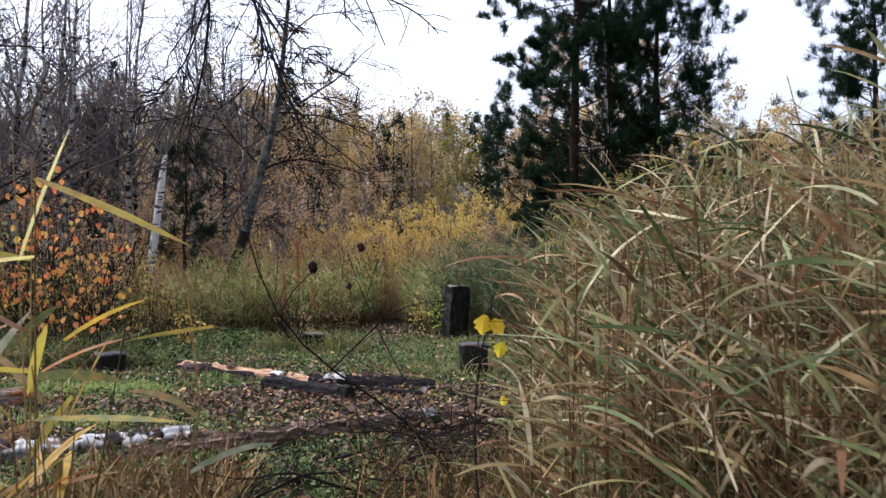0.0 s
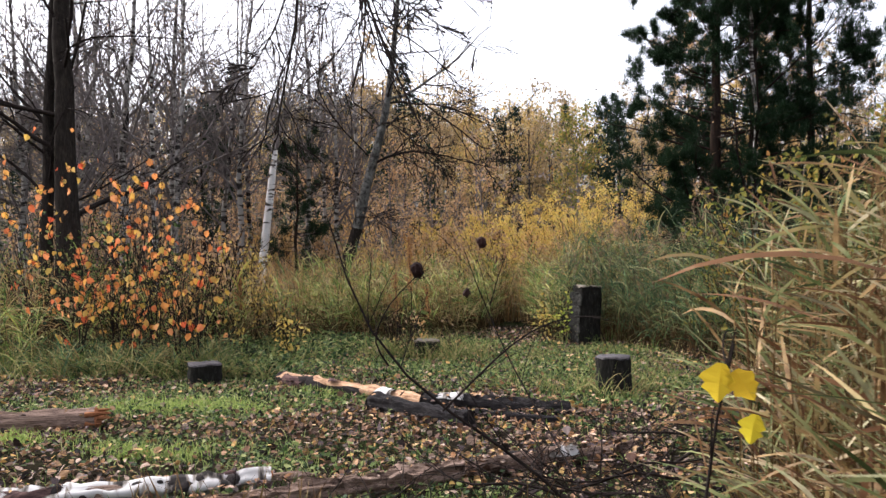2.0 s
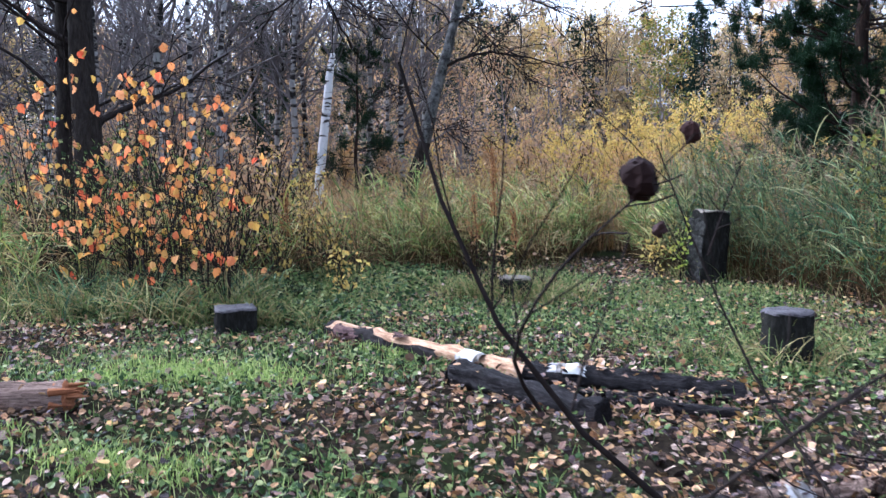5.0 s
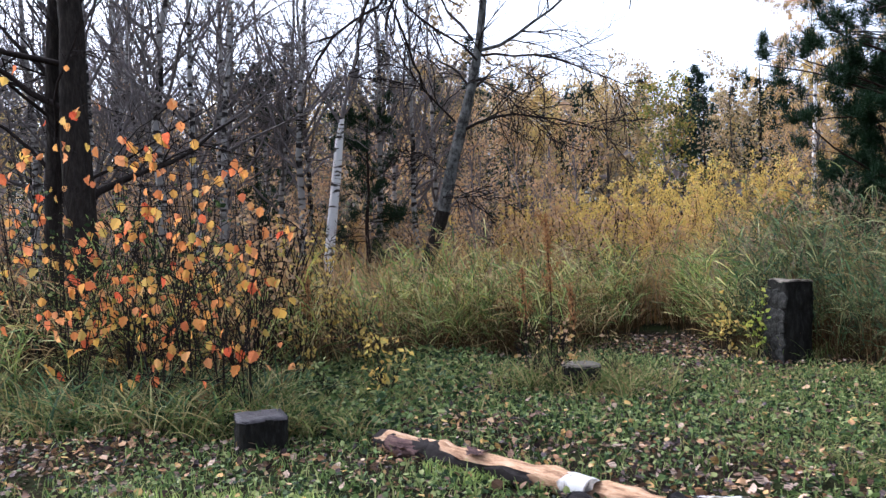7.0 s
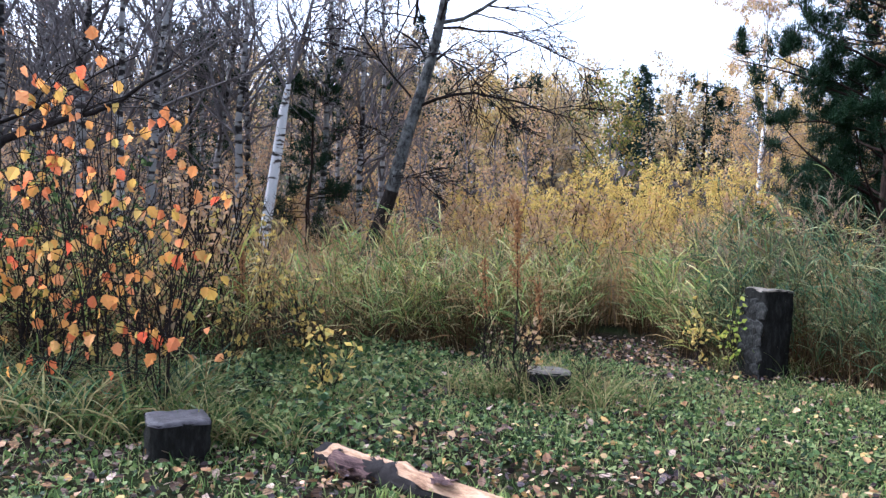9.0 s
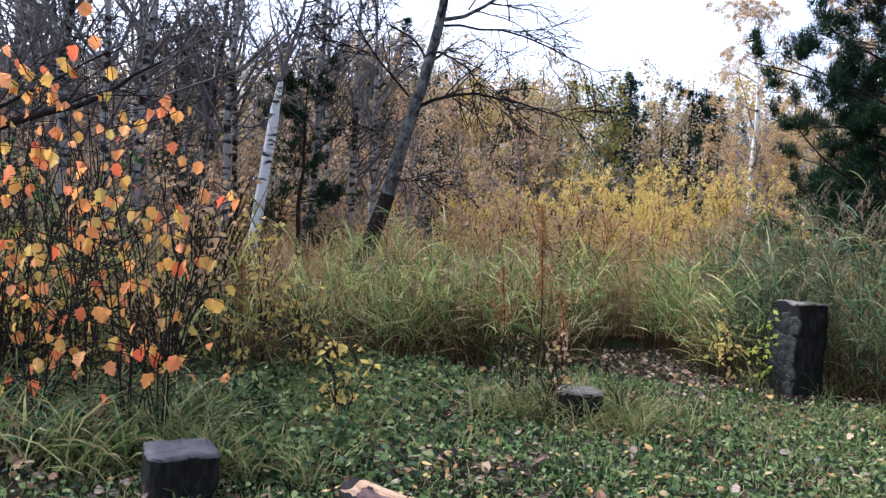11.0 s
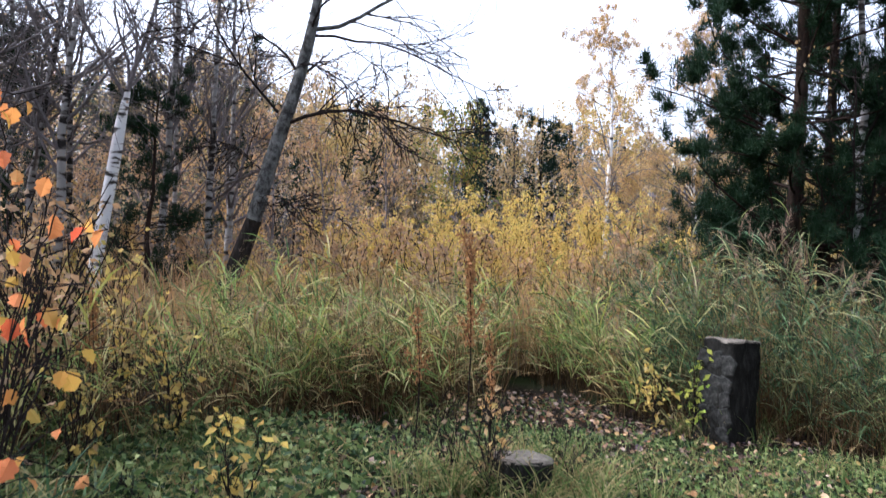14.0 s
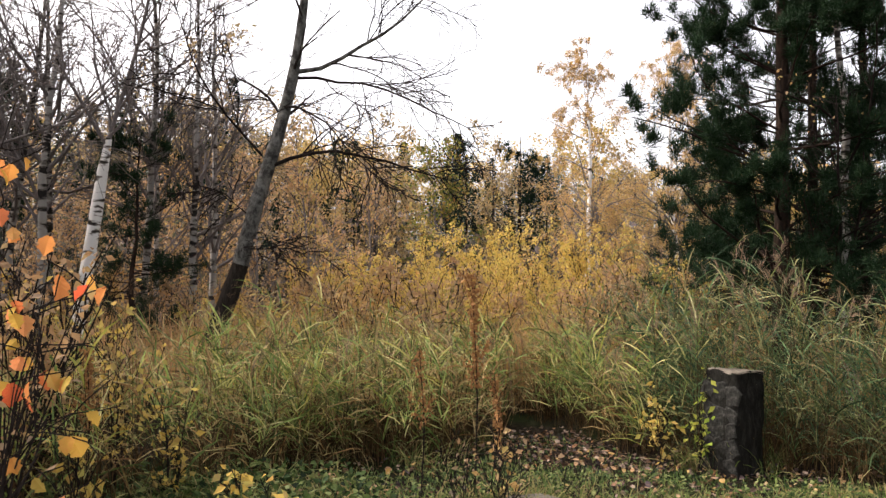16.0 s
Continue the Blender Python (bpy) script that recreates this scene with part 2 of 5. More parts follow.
def ground_mat():
    m, n, l, b = nodes_of("forest_soil")
    co = n.new("ShaderNodeTexCoord")
    a = n.new("ShaderNodeTexNoise")
    a.inputs["Scale"].default_value, a.inputs["Detail"].default_value, a.inputs["Roughness"].default_value = 14, 9, 0.75
    l.new(co.outputs["Object"], a.inputs["Vector"])
    r = ramp_of(n, [(0.006, 0.005, 0.004), (0.014, 0.011, 0.009), (0.026, 0.02, 0.013), (0.05, 0.036, 0.026)])
    k = n.new("ShaderNodeMapRange")
    k.inputs[1].default_value, k.inputs[2].default_value = 0.3, 0.7
    l.new(a.outputs["Fac"], k.inputs[0])
    l.new(k.outputs[0], r.inputs[0])
    c = n.new("ShaderNodeTexNoise")
    c.inputs["Scale"].default_value, c.inputs["Detail"].default_value = 0.7, 4
    l.new(co.outputs["Object"], c.inputs["Vector"])
    mx = n.new("ShaderNodeMix")
    mx.data_type = "RGBA"
    mx.inputs["B"].default_value = (0.016, 0.028, 0.008, 1)
    kk = n.new("ShaderNodeMapRange")
    kk.inputs[1].default_value, kk.inputs[2].default_value, kk.inputs[4].default_value = 0.45, 0.65, 0.6
    l.new(c.outputs["Fac"], kk.inputs[0])
    l.new(kk.outputs[0], mx.inputs["Factor"])
    l.new(r.outputs[0], mx.inputs["A"])
    l.new(mx.outputs["Result"], b.inputs["Base Color"])
    b.inputs["Roughness"].default_value, b.inputs["Specular IOR Level"].default_value = 1.0, 0.0
    h = n.new("ShaderNodeBump")
    h.inputs["Strength"].default_value, h.inputs["Distance"].default_value = 0.8, 0.03
    l.new(a.outputs["Fac"], h.inputs["Height"])
    l.new(h.outputs[0], b.inputs["Normal"])
    return m


SOIL = ground_mat()

# ---- mesh tools ----


def unit(a):
    return a / np.maximum(np.linalg.norm(a, axis=-1, keepdims=True), 1e-9)


def join(geos):
    """Several (verts, quads) as one."""
    vs, fs, o = [], [], 0
    for v, f in geos:
        vs.append(v.reshape(-1, 3))
        fs.append(f.reshape(-1, 4) + o)
        o += len(vs[-1])
    return np.concatenate(vs), np.concatenate(fs)


def mesh_of(name, geo, mat, smooth=False):
    v, f = geo
    v, f = np.ascontiguousarray(v.reshape(-1, 3), dtype=np.float32), np.ascontiguousarray(f.reshape(-1, 4), dtype=np.int32)
    me = bpy.data.meshes.new(name)
    me.vertices.add(len(v))
    me.vertices.foreach_set("co", v.ravel())
    me.loops.add(f.size)
    me.loops.foreach_set("vertex_index", f.ravel())
    me.polygons.add(len(f))
    me.polygons.foreach_set("loop_start", np.arange(0, f.size, 4, dtype=np.int32))
    me.polygons.foreach_set("use_smooth", np.full(len(f), smooth))
    me.update(calc_edges=True)
    me.materials.append(mat)
    return me


def thing(name, place, label, category, group="", turn=0.0, kind=""):
    """An empty at a thing's base, under which its parts hang."""
    ob = new(name)
    ob.matrix_basis = pose(*place, 0, 0, turn)
    return tagged(ob, label, category, group, kind)


JOINED = ("twig_mass", "crown", "foliage", "stem_cluster", "seed_mass")


def piece(name, geo, mat, parent, label="", smooth=True):
    ob = new(name, mesh_of(name, geo, mat, smooth))
    ob.parent = parent
    if label:
        tagged(ob, label)
    if name in JOINED:
        tagged(ob, kind="stuff")
    return ob


def piece_each(name, P, R, sides, mat, parent, per=1):
    """One part for each of the lines P; a list of parents takes per lines each."""
    under = lambda i: parent[i // per] if isinstance(parent, list) else parent
    return [piece(name, tubes(P[i:i + 1], R[i:i + 1], sides), mat, under(i)) for i in range(len(P))]


def stuff(name, geo, mat, label, category, smooth=False):
    return tagged(new(name, mesh_of(name, geo, mat, smooth)), label, category, kind="stuff")


def tubes(P, R, sides=5):
    """Tapered tubes along n lines: P (n, k, 3), R (n, k)."""
    n, k, _ = P.shape
    t = unit(np.gradient(P, axis=1))
    main = unit(P[:, -1] - P[:, 0])
    ref = np.where(np.abs(main[:, 2:]) > 0.8, np.array([[1.0, 0.2, 0.0]]), np.array([[0.0, 0.1, 1.0]]))
    u = unit(np.cross(t, ref[:, None, :]))
    w = np.cross(t, u)
    a = np.linspace(0, 2 * np.pi, sides, endpoint=False)
    V = P[:, :, None, :] + R[:, :, None, None] * (np.cos(a)[:, None] * u[:, :, None, :] + np.sin(a)[:, None] * w[:, :, None, :])
    i, j, s = np.meshgrid(np.arange(n), np.arange(k - 1), np.arange(sides), indexing="ij")
    s2 = (s + 1) % sides
    at = lambda jj, ss: (i * k + jj) * sides + ss
    return V.reshape(-1, 3), np.stack([at(j, s), at(j, s2), at(j + 1, s2), at(j + 1, s)], -1).reshape(-1, 4)


def blades(P, length, th0, th1, az, width, segs=4, rng=None, flat=0.0):
    """Curved ribbons from P: th0, th1 are the tilts from upright at base and tip, az the heading."""
    n = len(P)
    s = np.linspace(0, 1, segs + 1)
    th = th0[:, None] + (th1 - th0)[:, None] * s
    ds = length[:, None] / segs
    hor = np.concatenate([np.zeros((n, 1)), np.cumsum(np.sin(th[:, :-1]) * ds, 1)], 1)
    ver = np.concatenate([np.zeros((n, 1)), np.cumsum(np.cos(th[:, :-1]) * ds, 1)], 1)
    d = np.stack([np.cos(az), np.sin(az), 0 * az], -1)
    C = P[:, None, :] + hor[..., None] * d[:, None, :] + ver[..., None] * np.array([0, 0, 1.0])
    side = np.stack([-np.sin(az), np.cos(az), 0 * az], -1)
    nrm = np.cos(th)[..., None] * d[:, None, :] - np.sin(th)[..., None] * np.array([0, 0, 1.0])
    tw = rng.uniform(-1.0, 1.0, n) * (1 - flat)
    sd = np.cos(tw)[:, None, None] * side[:, None, :] + np.sin(tw)[:, None, None] * nrm
    prof = (0.55 + 1.3 * s) * (1 - s ** 2.2) + 0.03
    half = 0.5 * width[:, None] * prof[None, :]
    V = np.stack([C - half[..., None] * sd, C + half[..., None] * sd], 2)
    i, j = np.meshgrid(np.arange(n), np.arange(segs), indexing="ij")
    b = (i * (segs + 1) + j) * 2
    return V.reshape(-1, 3), np.stack([b, b + 1, b + 3, b + 2], -1).reshape(-1, 4)


def leaves(P, size, rng, hang=0.5, ratio=0.65, level=0.0):
    """Kite-shaped, slightly folded leaves at P."""
    n = len(P)
    a = rng.normal(size=(n, 3))
    a[:, 2] = a[:, 2] * (1 - level) - hang
    a = unit(a)
    q = rng.normal(size=(n, 3))
    if level:
        q = q * (1 - level) + np.array([0, 0, 1.0]) * level
    s = unit(np.cross(a, q))
    m = np.cross(s, a)
    L = (size * rng.uniform(0.6, 1.25, n))[:, None]
    c = L * rng.uniform(0.02, 0.22, n)[:, None]
    V = np.stack([P, P + a * L * 0.42 + s * L * ratio / 2 + m * c, P + a * L, P + a * L * 0.42 - s * L * ratio / 2 + m * c], 1)
    return V.reshape(-1, 3), np.arange(n * 4).reshape(-1, 4)


def round_leaves(P, size, rng, ratio=0.8, level=0.8):
    """Rounder leaves of two halves folded at the midrib."""
    n = len(P)
    a = rng.normal(size=(n, 3))
    a[:, 2] *= 1 - level
    a = unit(a)
    s = unit(np.cross(a, rng.normal(size=(n, 3)) * (1 - level) + np.array([0, 0, 1.0]) * level))
    m = np.cross(s, a)
    L = (size * rng.uniform(0.6, 1.25, n))[:, None]
    w, c = L * ratio * 0.5 * rng.uniform(0.7, 1.2, n)[:, None], L * rng.uniform(-0.08, 0.2, n)[:, None]
    q = L * rng.uniform(-0.15, 0.2, n)[:, None]
    V = np.stack([P, P + a * L * 0.22 + s * w + m * c, P + a * L * 0.68 + s * w * 0.8 + m * (c + q), P + a * L + m * q, P + a * L * 0.68 - s * w * 0.8 + m * (c + q), P + a * L * 0.22 - s * w + m * c], 1)
    i = np.arange(n)[:, None] * 6
    return V.reshape(-1, 3), np.concatenate([i + np.array([[0, 1, 2, 3]]), i + np.array([[0, 3, 4, 5]])], 1).reshape(-1, 4)


def kids(P, R, m, u0, u1, ang, length, k, rng, grav=0.0, wob=0.15, thin=0.5, tip=0.25, spread=0.25):
    """m side lines for each of the lines P, leaving at an angle."""
    n, kp, _ = P.shape
    u = rng.uniform(u0, u1, (n, m))
    x = u * (kp - 1)
    i = np.minimum(x.astype(int), kp - 2)
    f = (x - i)[..., None]
    row = np.arange(n)[:, None]
    base = P[row, i] * (1 - f) + P[row, i + 1] * f
    rad = R[row, i] * (1 - f[..., 0]) + R[row, i + 1] * f[..., 0]
    tan = unit(P[row, i + 1] - P[row, i])
    perp = unit(np.cross(tan, rng.normal(size=tan.shape)))
    an = (ang + rng.normal(0, spread, (n, m)))[..., None]
    d = np.cos(an) * tan + np.sin(an) * perp
    plen = np.linalg.norm(np.diff(P, axis=1), axis=2).sum(1)[:, None]
    L = length * plen * rng.uniform(0.6, 1.2, (n, m)) * (1.15 - 0.6 * u)
    base, rad, d, L = base.reshape(-1, 3), rad.reshape(-1), d.reshape(-1, 3), L.reshape(-1)
    pts = [base]
    for _ in range(k - 1):
        d = unit(d + np.array([0, 0, -grav]) / k + rng.normal(0, wob, d.shape))
        pts.append(pts[-1] + d * (L / (k - 1))[:, None])
    C = np.stack(pts, 1)
    r = (rad * thin)[:, None] * np.linspace(1, tip, k)[None, :]
    return C, r


def along(P, n, rng, lo=0.2, hi=1.0):
    """n random places on the lines P."""
    i = rng.integers(0, len(P), n)
    x = rng.uniform(lo, hi, n) * (P.shape[1] - 1)
    j = np.minimum(x.astype(int), P.shape[1] - 2)
    f = (x - j)[:, None]
    return P[i, j] * (1 - f) + P[i, j + 1] * f


def trunk_line(height, lean=(0, 0), bend=0.0, k=12, rng=None, wob=0.03):
    s = np.linspace(0, 1, k)
    p = np.stack([lean[0] * s + bend * np.sin(s * 3.0), lean[1] * s, height * s], -1)
    p[1:, :2] += np.cumsum(rng.normal(0, wob, (k - 1, 2)), 0)
    p[0, 2] = -0.15
    return p[None]


def smooth_line(points, k=10):
    """A rounded line through a few points."""
    p = np.array(points, float)
    s = np.concatenate([[0], np.cumsum(np.linalg.norm(np.diff(p, axis=0), axis=1))])
    t = np.linspace(0, s[-1], k)
    c = np.stack([np.interp(t, s, p[:, i]) for i in range(3)], -1)
    c[1:-1] = 0.5 * c[1:-1] + 0.25 * (c[:-2] + c[2:])
    return c


def vnoise(x, y, scale, seed=0):
    """Smooth noise in 0..1 on the plan."""
    r = np.random.default_rng(1000 + seed)
    out, amp = 0 * x, 0
    for o in range(4):
        a = r.uniform(0, 2 * np.pi, 3)
        b = r.uniform(0, 6.28, 3)
        for q in range(3):
            fr = (2 ** o) * (1 + 0.37 * q) / scale
            out = out + np.sin((x * np.cos(a[q]) + y * np.sin(a[q])) * fr * 3 + b[q] + 1.7 * np.sin(y * fr + b[q])) / (o + 1)
            amp += 0.5 / (o + 1)
    return np.clip(0.5 + 0.5 * out / amp, 0, 1)


def rise(x, y):
    """Height of the ground: level in the clearing, with a low hill far behind."""
    x, y = np.asarray(x, float), np.asarray(y, float)
    s = np.clip((y - 48) / 60, 0, 1)
    s = s * s * (3 - 2 * s)
    hill = s * (2.5 + 4.0 / (1 + np.exp((x - 2) / 7)))
    bumps = 0.05 * (vnoise(x, y, 2.2, 3) - 0.5) + 0.02 * (vnoise(x, y, 0.5, 4) - 0.5)
    return hill + bumps


def on_ground(x, y, dz=0.0):
    return np.stack([x, y, rise(x, y) + dz], -1)


def scatter(n, x0, x1, y0, y1, rng, keep=None):
    x, y = rng.uniform(x0, x1, n), rng.uniform(y0, y1, n)
    if keep is not None:
        ok = keep(x, y) > rng.uniform(0, 1, n)
        x, y = x[ok], y[ok]
    return x, y


def lump(geo, amount, scale, seed):
    """Uneven surface."""
    v, f = geo
    v = v.copy()
    for i, p in enumerate(v):
        q = Vector(p) * scale + Vector((seed * 3.1, seed, 0))
        v[i] += np.array(noise.noise_vector(q)) * amount
    return v, f

# ---- the ground ----


def ground_sheet():
    xs = np.unique(np.concatenate([np.linspace(-600, -40, 15), np.linspace(-40, -9, 32), np.linspace(-9, 5, 64), np.linspace(5, 40, 36), np.linspace(40, 600, 15)]))
    ys = np.unique(np.concatenate([np.linspace(-300, -10, 12), np.linspace(-10, 0, 11), np.linspace(0, 19, 84), np.linspace(19, 100, 60), np.linspace(100, 900, 20)]))
    X, Y = np.meshgrid(xs, ys, indexing="ij")
    V = np.stack([X, Y, rise(X, Y)], -1)
    a, b = np.meshgrid(np.arange(len(xs) - 1), np.arange(len(ys) - 1), indexing="ij")
    i = a * len(ys) + b
    return V.reshape(-1, 3), np.stack([i, i + len(ys), i + len(ys) + 1, i + 1], -1).reshape(-1, 4)


ground = tagged(new("ground", mesh_of("ground", ground_sheet(), SOIL, True)), "dark damp forest soil with grass and fallen leaves", "ground", kind="structure")

BACK_X = [-12, -9, -6.5, -5.2, -4.6, -3.7, -2.3, -1.6, -1.15, -0.7, -0.2, 0.7, 1.3, 1.8, 2.6, 5]
BACK_Y = [11.3, 11.4, 11.7, 12.7, 14.5, 15.6, 16.1, 17.2, 21.0, 17.4, 15.7, 15.15, 14.4, 13.1, 11.2, 9.5]


def back(x):
    """The clearing's far edge."""
    return np.interp(x, BACK_X, BACK_Y)


def open_ground(x, y):
    """1 in the clearing, 0 where tall growth stands."""
    return np.clip((back(x) - y) / 0.5, 0, 1) * np.clip((y - 4.4) / 1.0, 0, 1)


def green_share(x, y):
    """How green the clearing's floor is: grassy patches, dark litter between them."""
    g = 0.75 * vnoise(x, y, 2.6, 7) + 0.25 * vnoise(x, y, 0.7, 8)
    g = g + 0.5 * np.exp(-((x + 3.7) ** 2 / 1.6 + (y - 9.3) ** 2 / 0.35)) + 0.35 * np.exp(-((x + 3.2) ** 2 / 0.7 + (y - 7.6) ** 2 / 0.15))
    g = g + 0.40 * np.exp(-((x + 1.2) ** 2 / 4.5 + (y - 11.6) ** 2 / 0.8)) + 0.25 * np.exp(-((x + 1.5) ** 2 / 5 + (y - 13.3) ** 2 / 1.2))
    g = g - 0.6 * np.exp(-((x + 2.2) ** 2 / 1.6 + (y - 8.9) ** 2 / 0.5)) - 0.4 * np.exp(-((x + 3.6) ** 2 / 1.2 + (y - 8.2) ** 2 / 0.12))
    g = g - 0.35 * np.exp(-((x + 0.6) ** 2 / 2.0 + (y - 7.6) ** 2 / 0.5)) - 0.25 * np.exp(-((x + 1.1) ** 2 / 0.12 + (y - 16.5) ** 2 / 3)) + 0.3 * np.exp(-((x + 3.0) ** 2 / 3 + (y - 14.8) ** 2 / 1.2))
    return np.clip((g - 0.31) * 2.6, 0.13, 1)


# ---- reeds and grasses ----


def reeds(x, y, H, per, rng, leaf_len=0.42, leaf_w=0.022, stem_r=0.004, low=0.2, segs=5, lean=0.12, wind=None, droop=(1.2, 2.1), tilt=(0.25, 0.9)):
    """Reed stems with arching leaves: geometry of the stems and of the leaves."""
    n = len(x)
    base = on_ground(x, y, -0.02)
    az = rng.uniform(0, 6.28, n)
    k = 5
    s = np.linspace(0, 1, k)
    off = (lean * np.abs(rng.normal(0.5, 0.6, n)) * H)[:, None] * s[None] ** 1.7
    P = np.stack([base[:, 0:1] + off * np.cos(az)[:, None], base[:, 1:2] + off * np.sin(az)[:, None], base[:, 2:3] + H[:, None] * s[None]], -1)
    stems = tubes(P, stem_r * np.linspace(1, 0.45, k)[None] * rng.uniform(0.7, 1.3, n)[:, None], 3)
    u = low + (0.99 - low) * np.sort(rng.uniform(0, 1, (n, per)), 1)
    q = u * (k - 1)
    i = np.minimum(q.astype(int), k - 2)
    f = (q - i)[..., None]
    r = np.arange(n)[:, None]
    B = (P[r, i] * (1 - f) + P[r, i + 1] * f).reshape(-1, 3)
    m = n * per
    la = (az[:, None] + np.pi * np.arange(per)[None] + rng.normal(0, 0.7, (n, per))).reshape(-1)
    if wind is not None:
        la = np.where(rng.uniform(0, 1, m) < 0.3, rng.normal(wind, 0.7, m), la)
    th0 = rng.uniform(*tilt, m)
    th1 = th0 + rng.uniform(droop[0] * 0.5, droop[1] * 0.75, m)
    L = leaf_len * rng.uniform(0.5, 1.25, m)
    return stems, blades(B, L, th0, th1, la, leaf_w * rng.uniform(0.5, 1.25, m), segs, rng)


def plumes(x, y, z, rng, n=26, size=0.2):
    """Feathery seed heads that nod to one side."""
    m = len(x)
    az = rng.uniform(0, 6.28, m)
    s = rng.uniform(0, 1, (m, n))
    bx = x[:, None] + np.cos(az)[:, None] * size * 0.5 * s ** 2
    by = y[:, None] + np.sin(az)[:, None] * size * 0.5 * s ** 2
    bz = z[:, None] + size * s
    B = np.stack([bx, by, bz], -1).reshape(-1, 3)
    a = (az[:, None] + rng.normal(0, 1.1, (m, n))).reshape(-1)
    k = m * n
    return blades(B, size * rng.uniform(0.3, 0.7, k), rng.uniform(0.2, 0.9, k), rng.uniform(1.0, 2.2, k), a, np.full(k, 0.0042), 2, rng)


def tufts(x, y, rng, per=14, length=0.35, width=0.006, spread=0.07, tilt=(0.1, 0.6), arch=(0.4, 1.8), segs=3):
    """Grass tufts."""
    n = len(x) * per
    X = np.repeat(x, per) + rng.normal(0, spread, n)
    Y = np.repeat(y, per) + rng.normal(0, spread, n)
    th0 = rng.uniform(*tilt, n)
    return blades(on_ground(X, Y, -0.01), length * rng.uniform(0.45, 1.2, n), th0, th0 + rng.uniform(*arch, n), rng.uniform(0, 6.28, n), width * rng.uniform(0.6, 1.3, n), segs, rng)


rng = np.random.default_rng(11)


def right_stand(x, y):
    edge = 0.30 + 0.05 * (y - 2.5) + 0.12 * np.sin(y * 4) + 0.6 * np.clip(y - 5.0, 0, 3) + 0.35 * np.clip(2.6 - y, 0, 2)
    return np.clip((x - edge) / 0.25, 0, 1)


x, y = scatter(3300, 0.2, 4.2, 1.7, 6.2, rng, right_stand)
H = rng.uniform(1.0, 1.8, len(x)) * np.clip(0.82 + 0.32 * (x - 0.2), 0.82, 1.18)
st, lf = reeds(x, y, H, 8, rng, 0.34, 0.0145, 0.0042, 0.36, 5, 0.1, wind=3.0, droop=(0.2, 1.3), tilt=(0.4, 1.4))
stuff("reed_stems", st, REED_STEM, "straw-brown upright reed stems beside the path", "reeds", True)
stuff("reed_leaves", lf, REED_NEAR, "arching dry straw and green reed leaves", "reeds")
x, y = scatter(2600, 0.2, 4.0, 1.7, 6.3, rng, right_stand)
stuff("reed_litter", tufts(x, y, rng, 9, 0.6, 0.009, 0.06, (0.05, 0.5), (0.1, 1.5), 3), REED_STEM, "broken dry brown reed stalks and grass", "reeds")

x, y = scatter(120, -2.0, -0.5, 1.2, 1.9, rng, lambda x, y: np.clip((-0.5 - 0.06 * y - x) / 0.2, 0, 1))
H = rng.uniform(0.8, 1.65, len(x))
st, lf = reeds(x, y, H, 6, rng, 0.28, 0.019, 0.003, 0.3, 5, 0.12, wind=2.8, droop=(0.0, 1.0), tilt=(0.4, 2.2))
stuff("reed_stems", st, REED_STEM, "thin dry reed stems beside the path", "reeds", True)
stuff("reed_leaves", lf, REED_ORANGE, "orange and straw dry reed leaves", "reeds")

x, y = scatter(26, -1.0, -0.58, 1.3, 1.85, rng, lambda x, y: np.clip((-0.46 - 0.08 * y - x) / 0.1, 0, 1))
st, lf = reeds(x, y, rng.uniform(0.9, 1.75, len(x)), 4, rng, 0.26, 0.024, 0.003, 0.45, 5, 0.15, droop=(0.0, 0.8), tilt=(0.4, 2.3))
stuff("reed_stems", st, REED_STEM, "broken thin reed stems beside the path", "reeds", True)
stuff("reed_leaves", lf, REED_GLOW, "broad yellow, orange and straw reed blades", "reeds")


def back_stand(x, y):
    b = back(x)
    gap = np.clip((np.abs(x + 1.15) - 0.3) / 0.3, 0, 1)
    return np.clip((y - b) / 0.25, 0, 1) * np.clip((b + 4.2 - y) / 1.5, 0, 1) * np.where(y < 17.8, gap, 1) * np.clip((x + 5.6) / 1.5, 0.5, 1)


x, y = scatter(11000, -11, 6.5, 11.5, 21.5, rng, back_stand)
H = rng.uniform(0.85, 1.45, len(x)) * np.where(x > -0.2, 1.38, 1.0) * np.clip(0.65 + (y - back(x)) * 0.35, 0.65, 1.0) * (0.72 + 0.5 * vnoise(x, y, 1.3, 41))
clump = vnoise(x, y, 1.6, 40) + rng.normal(0, 0.08, len(x)) - 0.04 - 0.25 * (x > -0.2) < 0.52
brn = ~clump & (x < 0)
st2, lf2 = reeds(x[brn], y[brn], H[brn], 10, rng, 0.38, 0.015, 0.0035, 0.15, 3, 0.22, wind=2.8, droop=(0.2, 1.6), tilt=(0.3, 1.5))
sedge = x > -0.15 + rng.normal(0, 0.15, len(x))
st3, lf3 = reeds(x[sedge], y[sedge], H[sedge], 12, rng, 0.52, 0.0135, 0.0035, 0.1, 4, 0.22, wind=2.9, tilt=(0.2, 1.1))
clump = clump & ~sedge
st, lf = reeds(x[clump], y[clump], H[clump], 11, rng, 0.42, 0.0165, 0.003, 0.2, 3, 0.22, wind=2.8, droop=(0.3, 1.6), tilt=(0.3, 1.3))
stuff("reed_leaves", lf2, REED_BROWN, "dry straw and brown reed leaves behind the clearing", "reeds")
stuff("reed_stems", join([st, st2, st3]), SHADED_STALK, "thin brown reed stems behind the clearing, darkened for shade", "reeds", True)
stuff("reed_leaves", lf, REED_BACK, "green and yellowing reed leaves behind the clearing", "reeds")
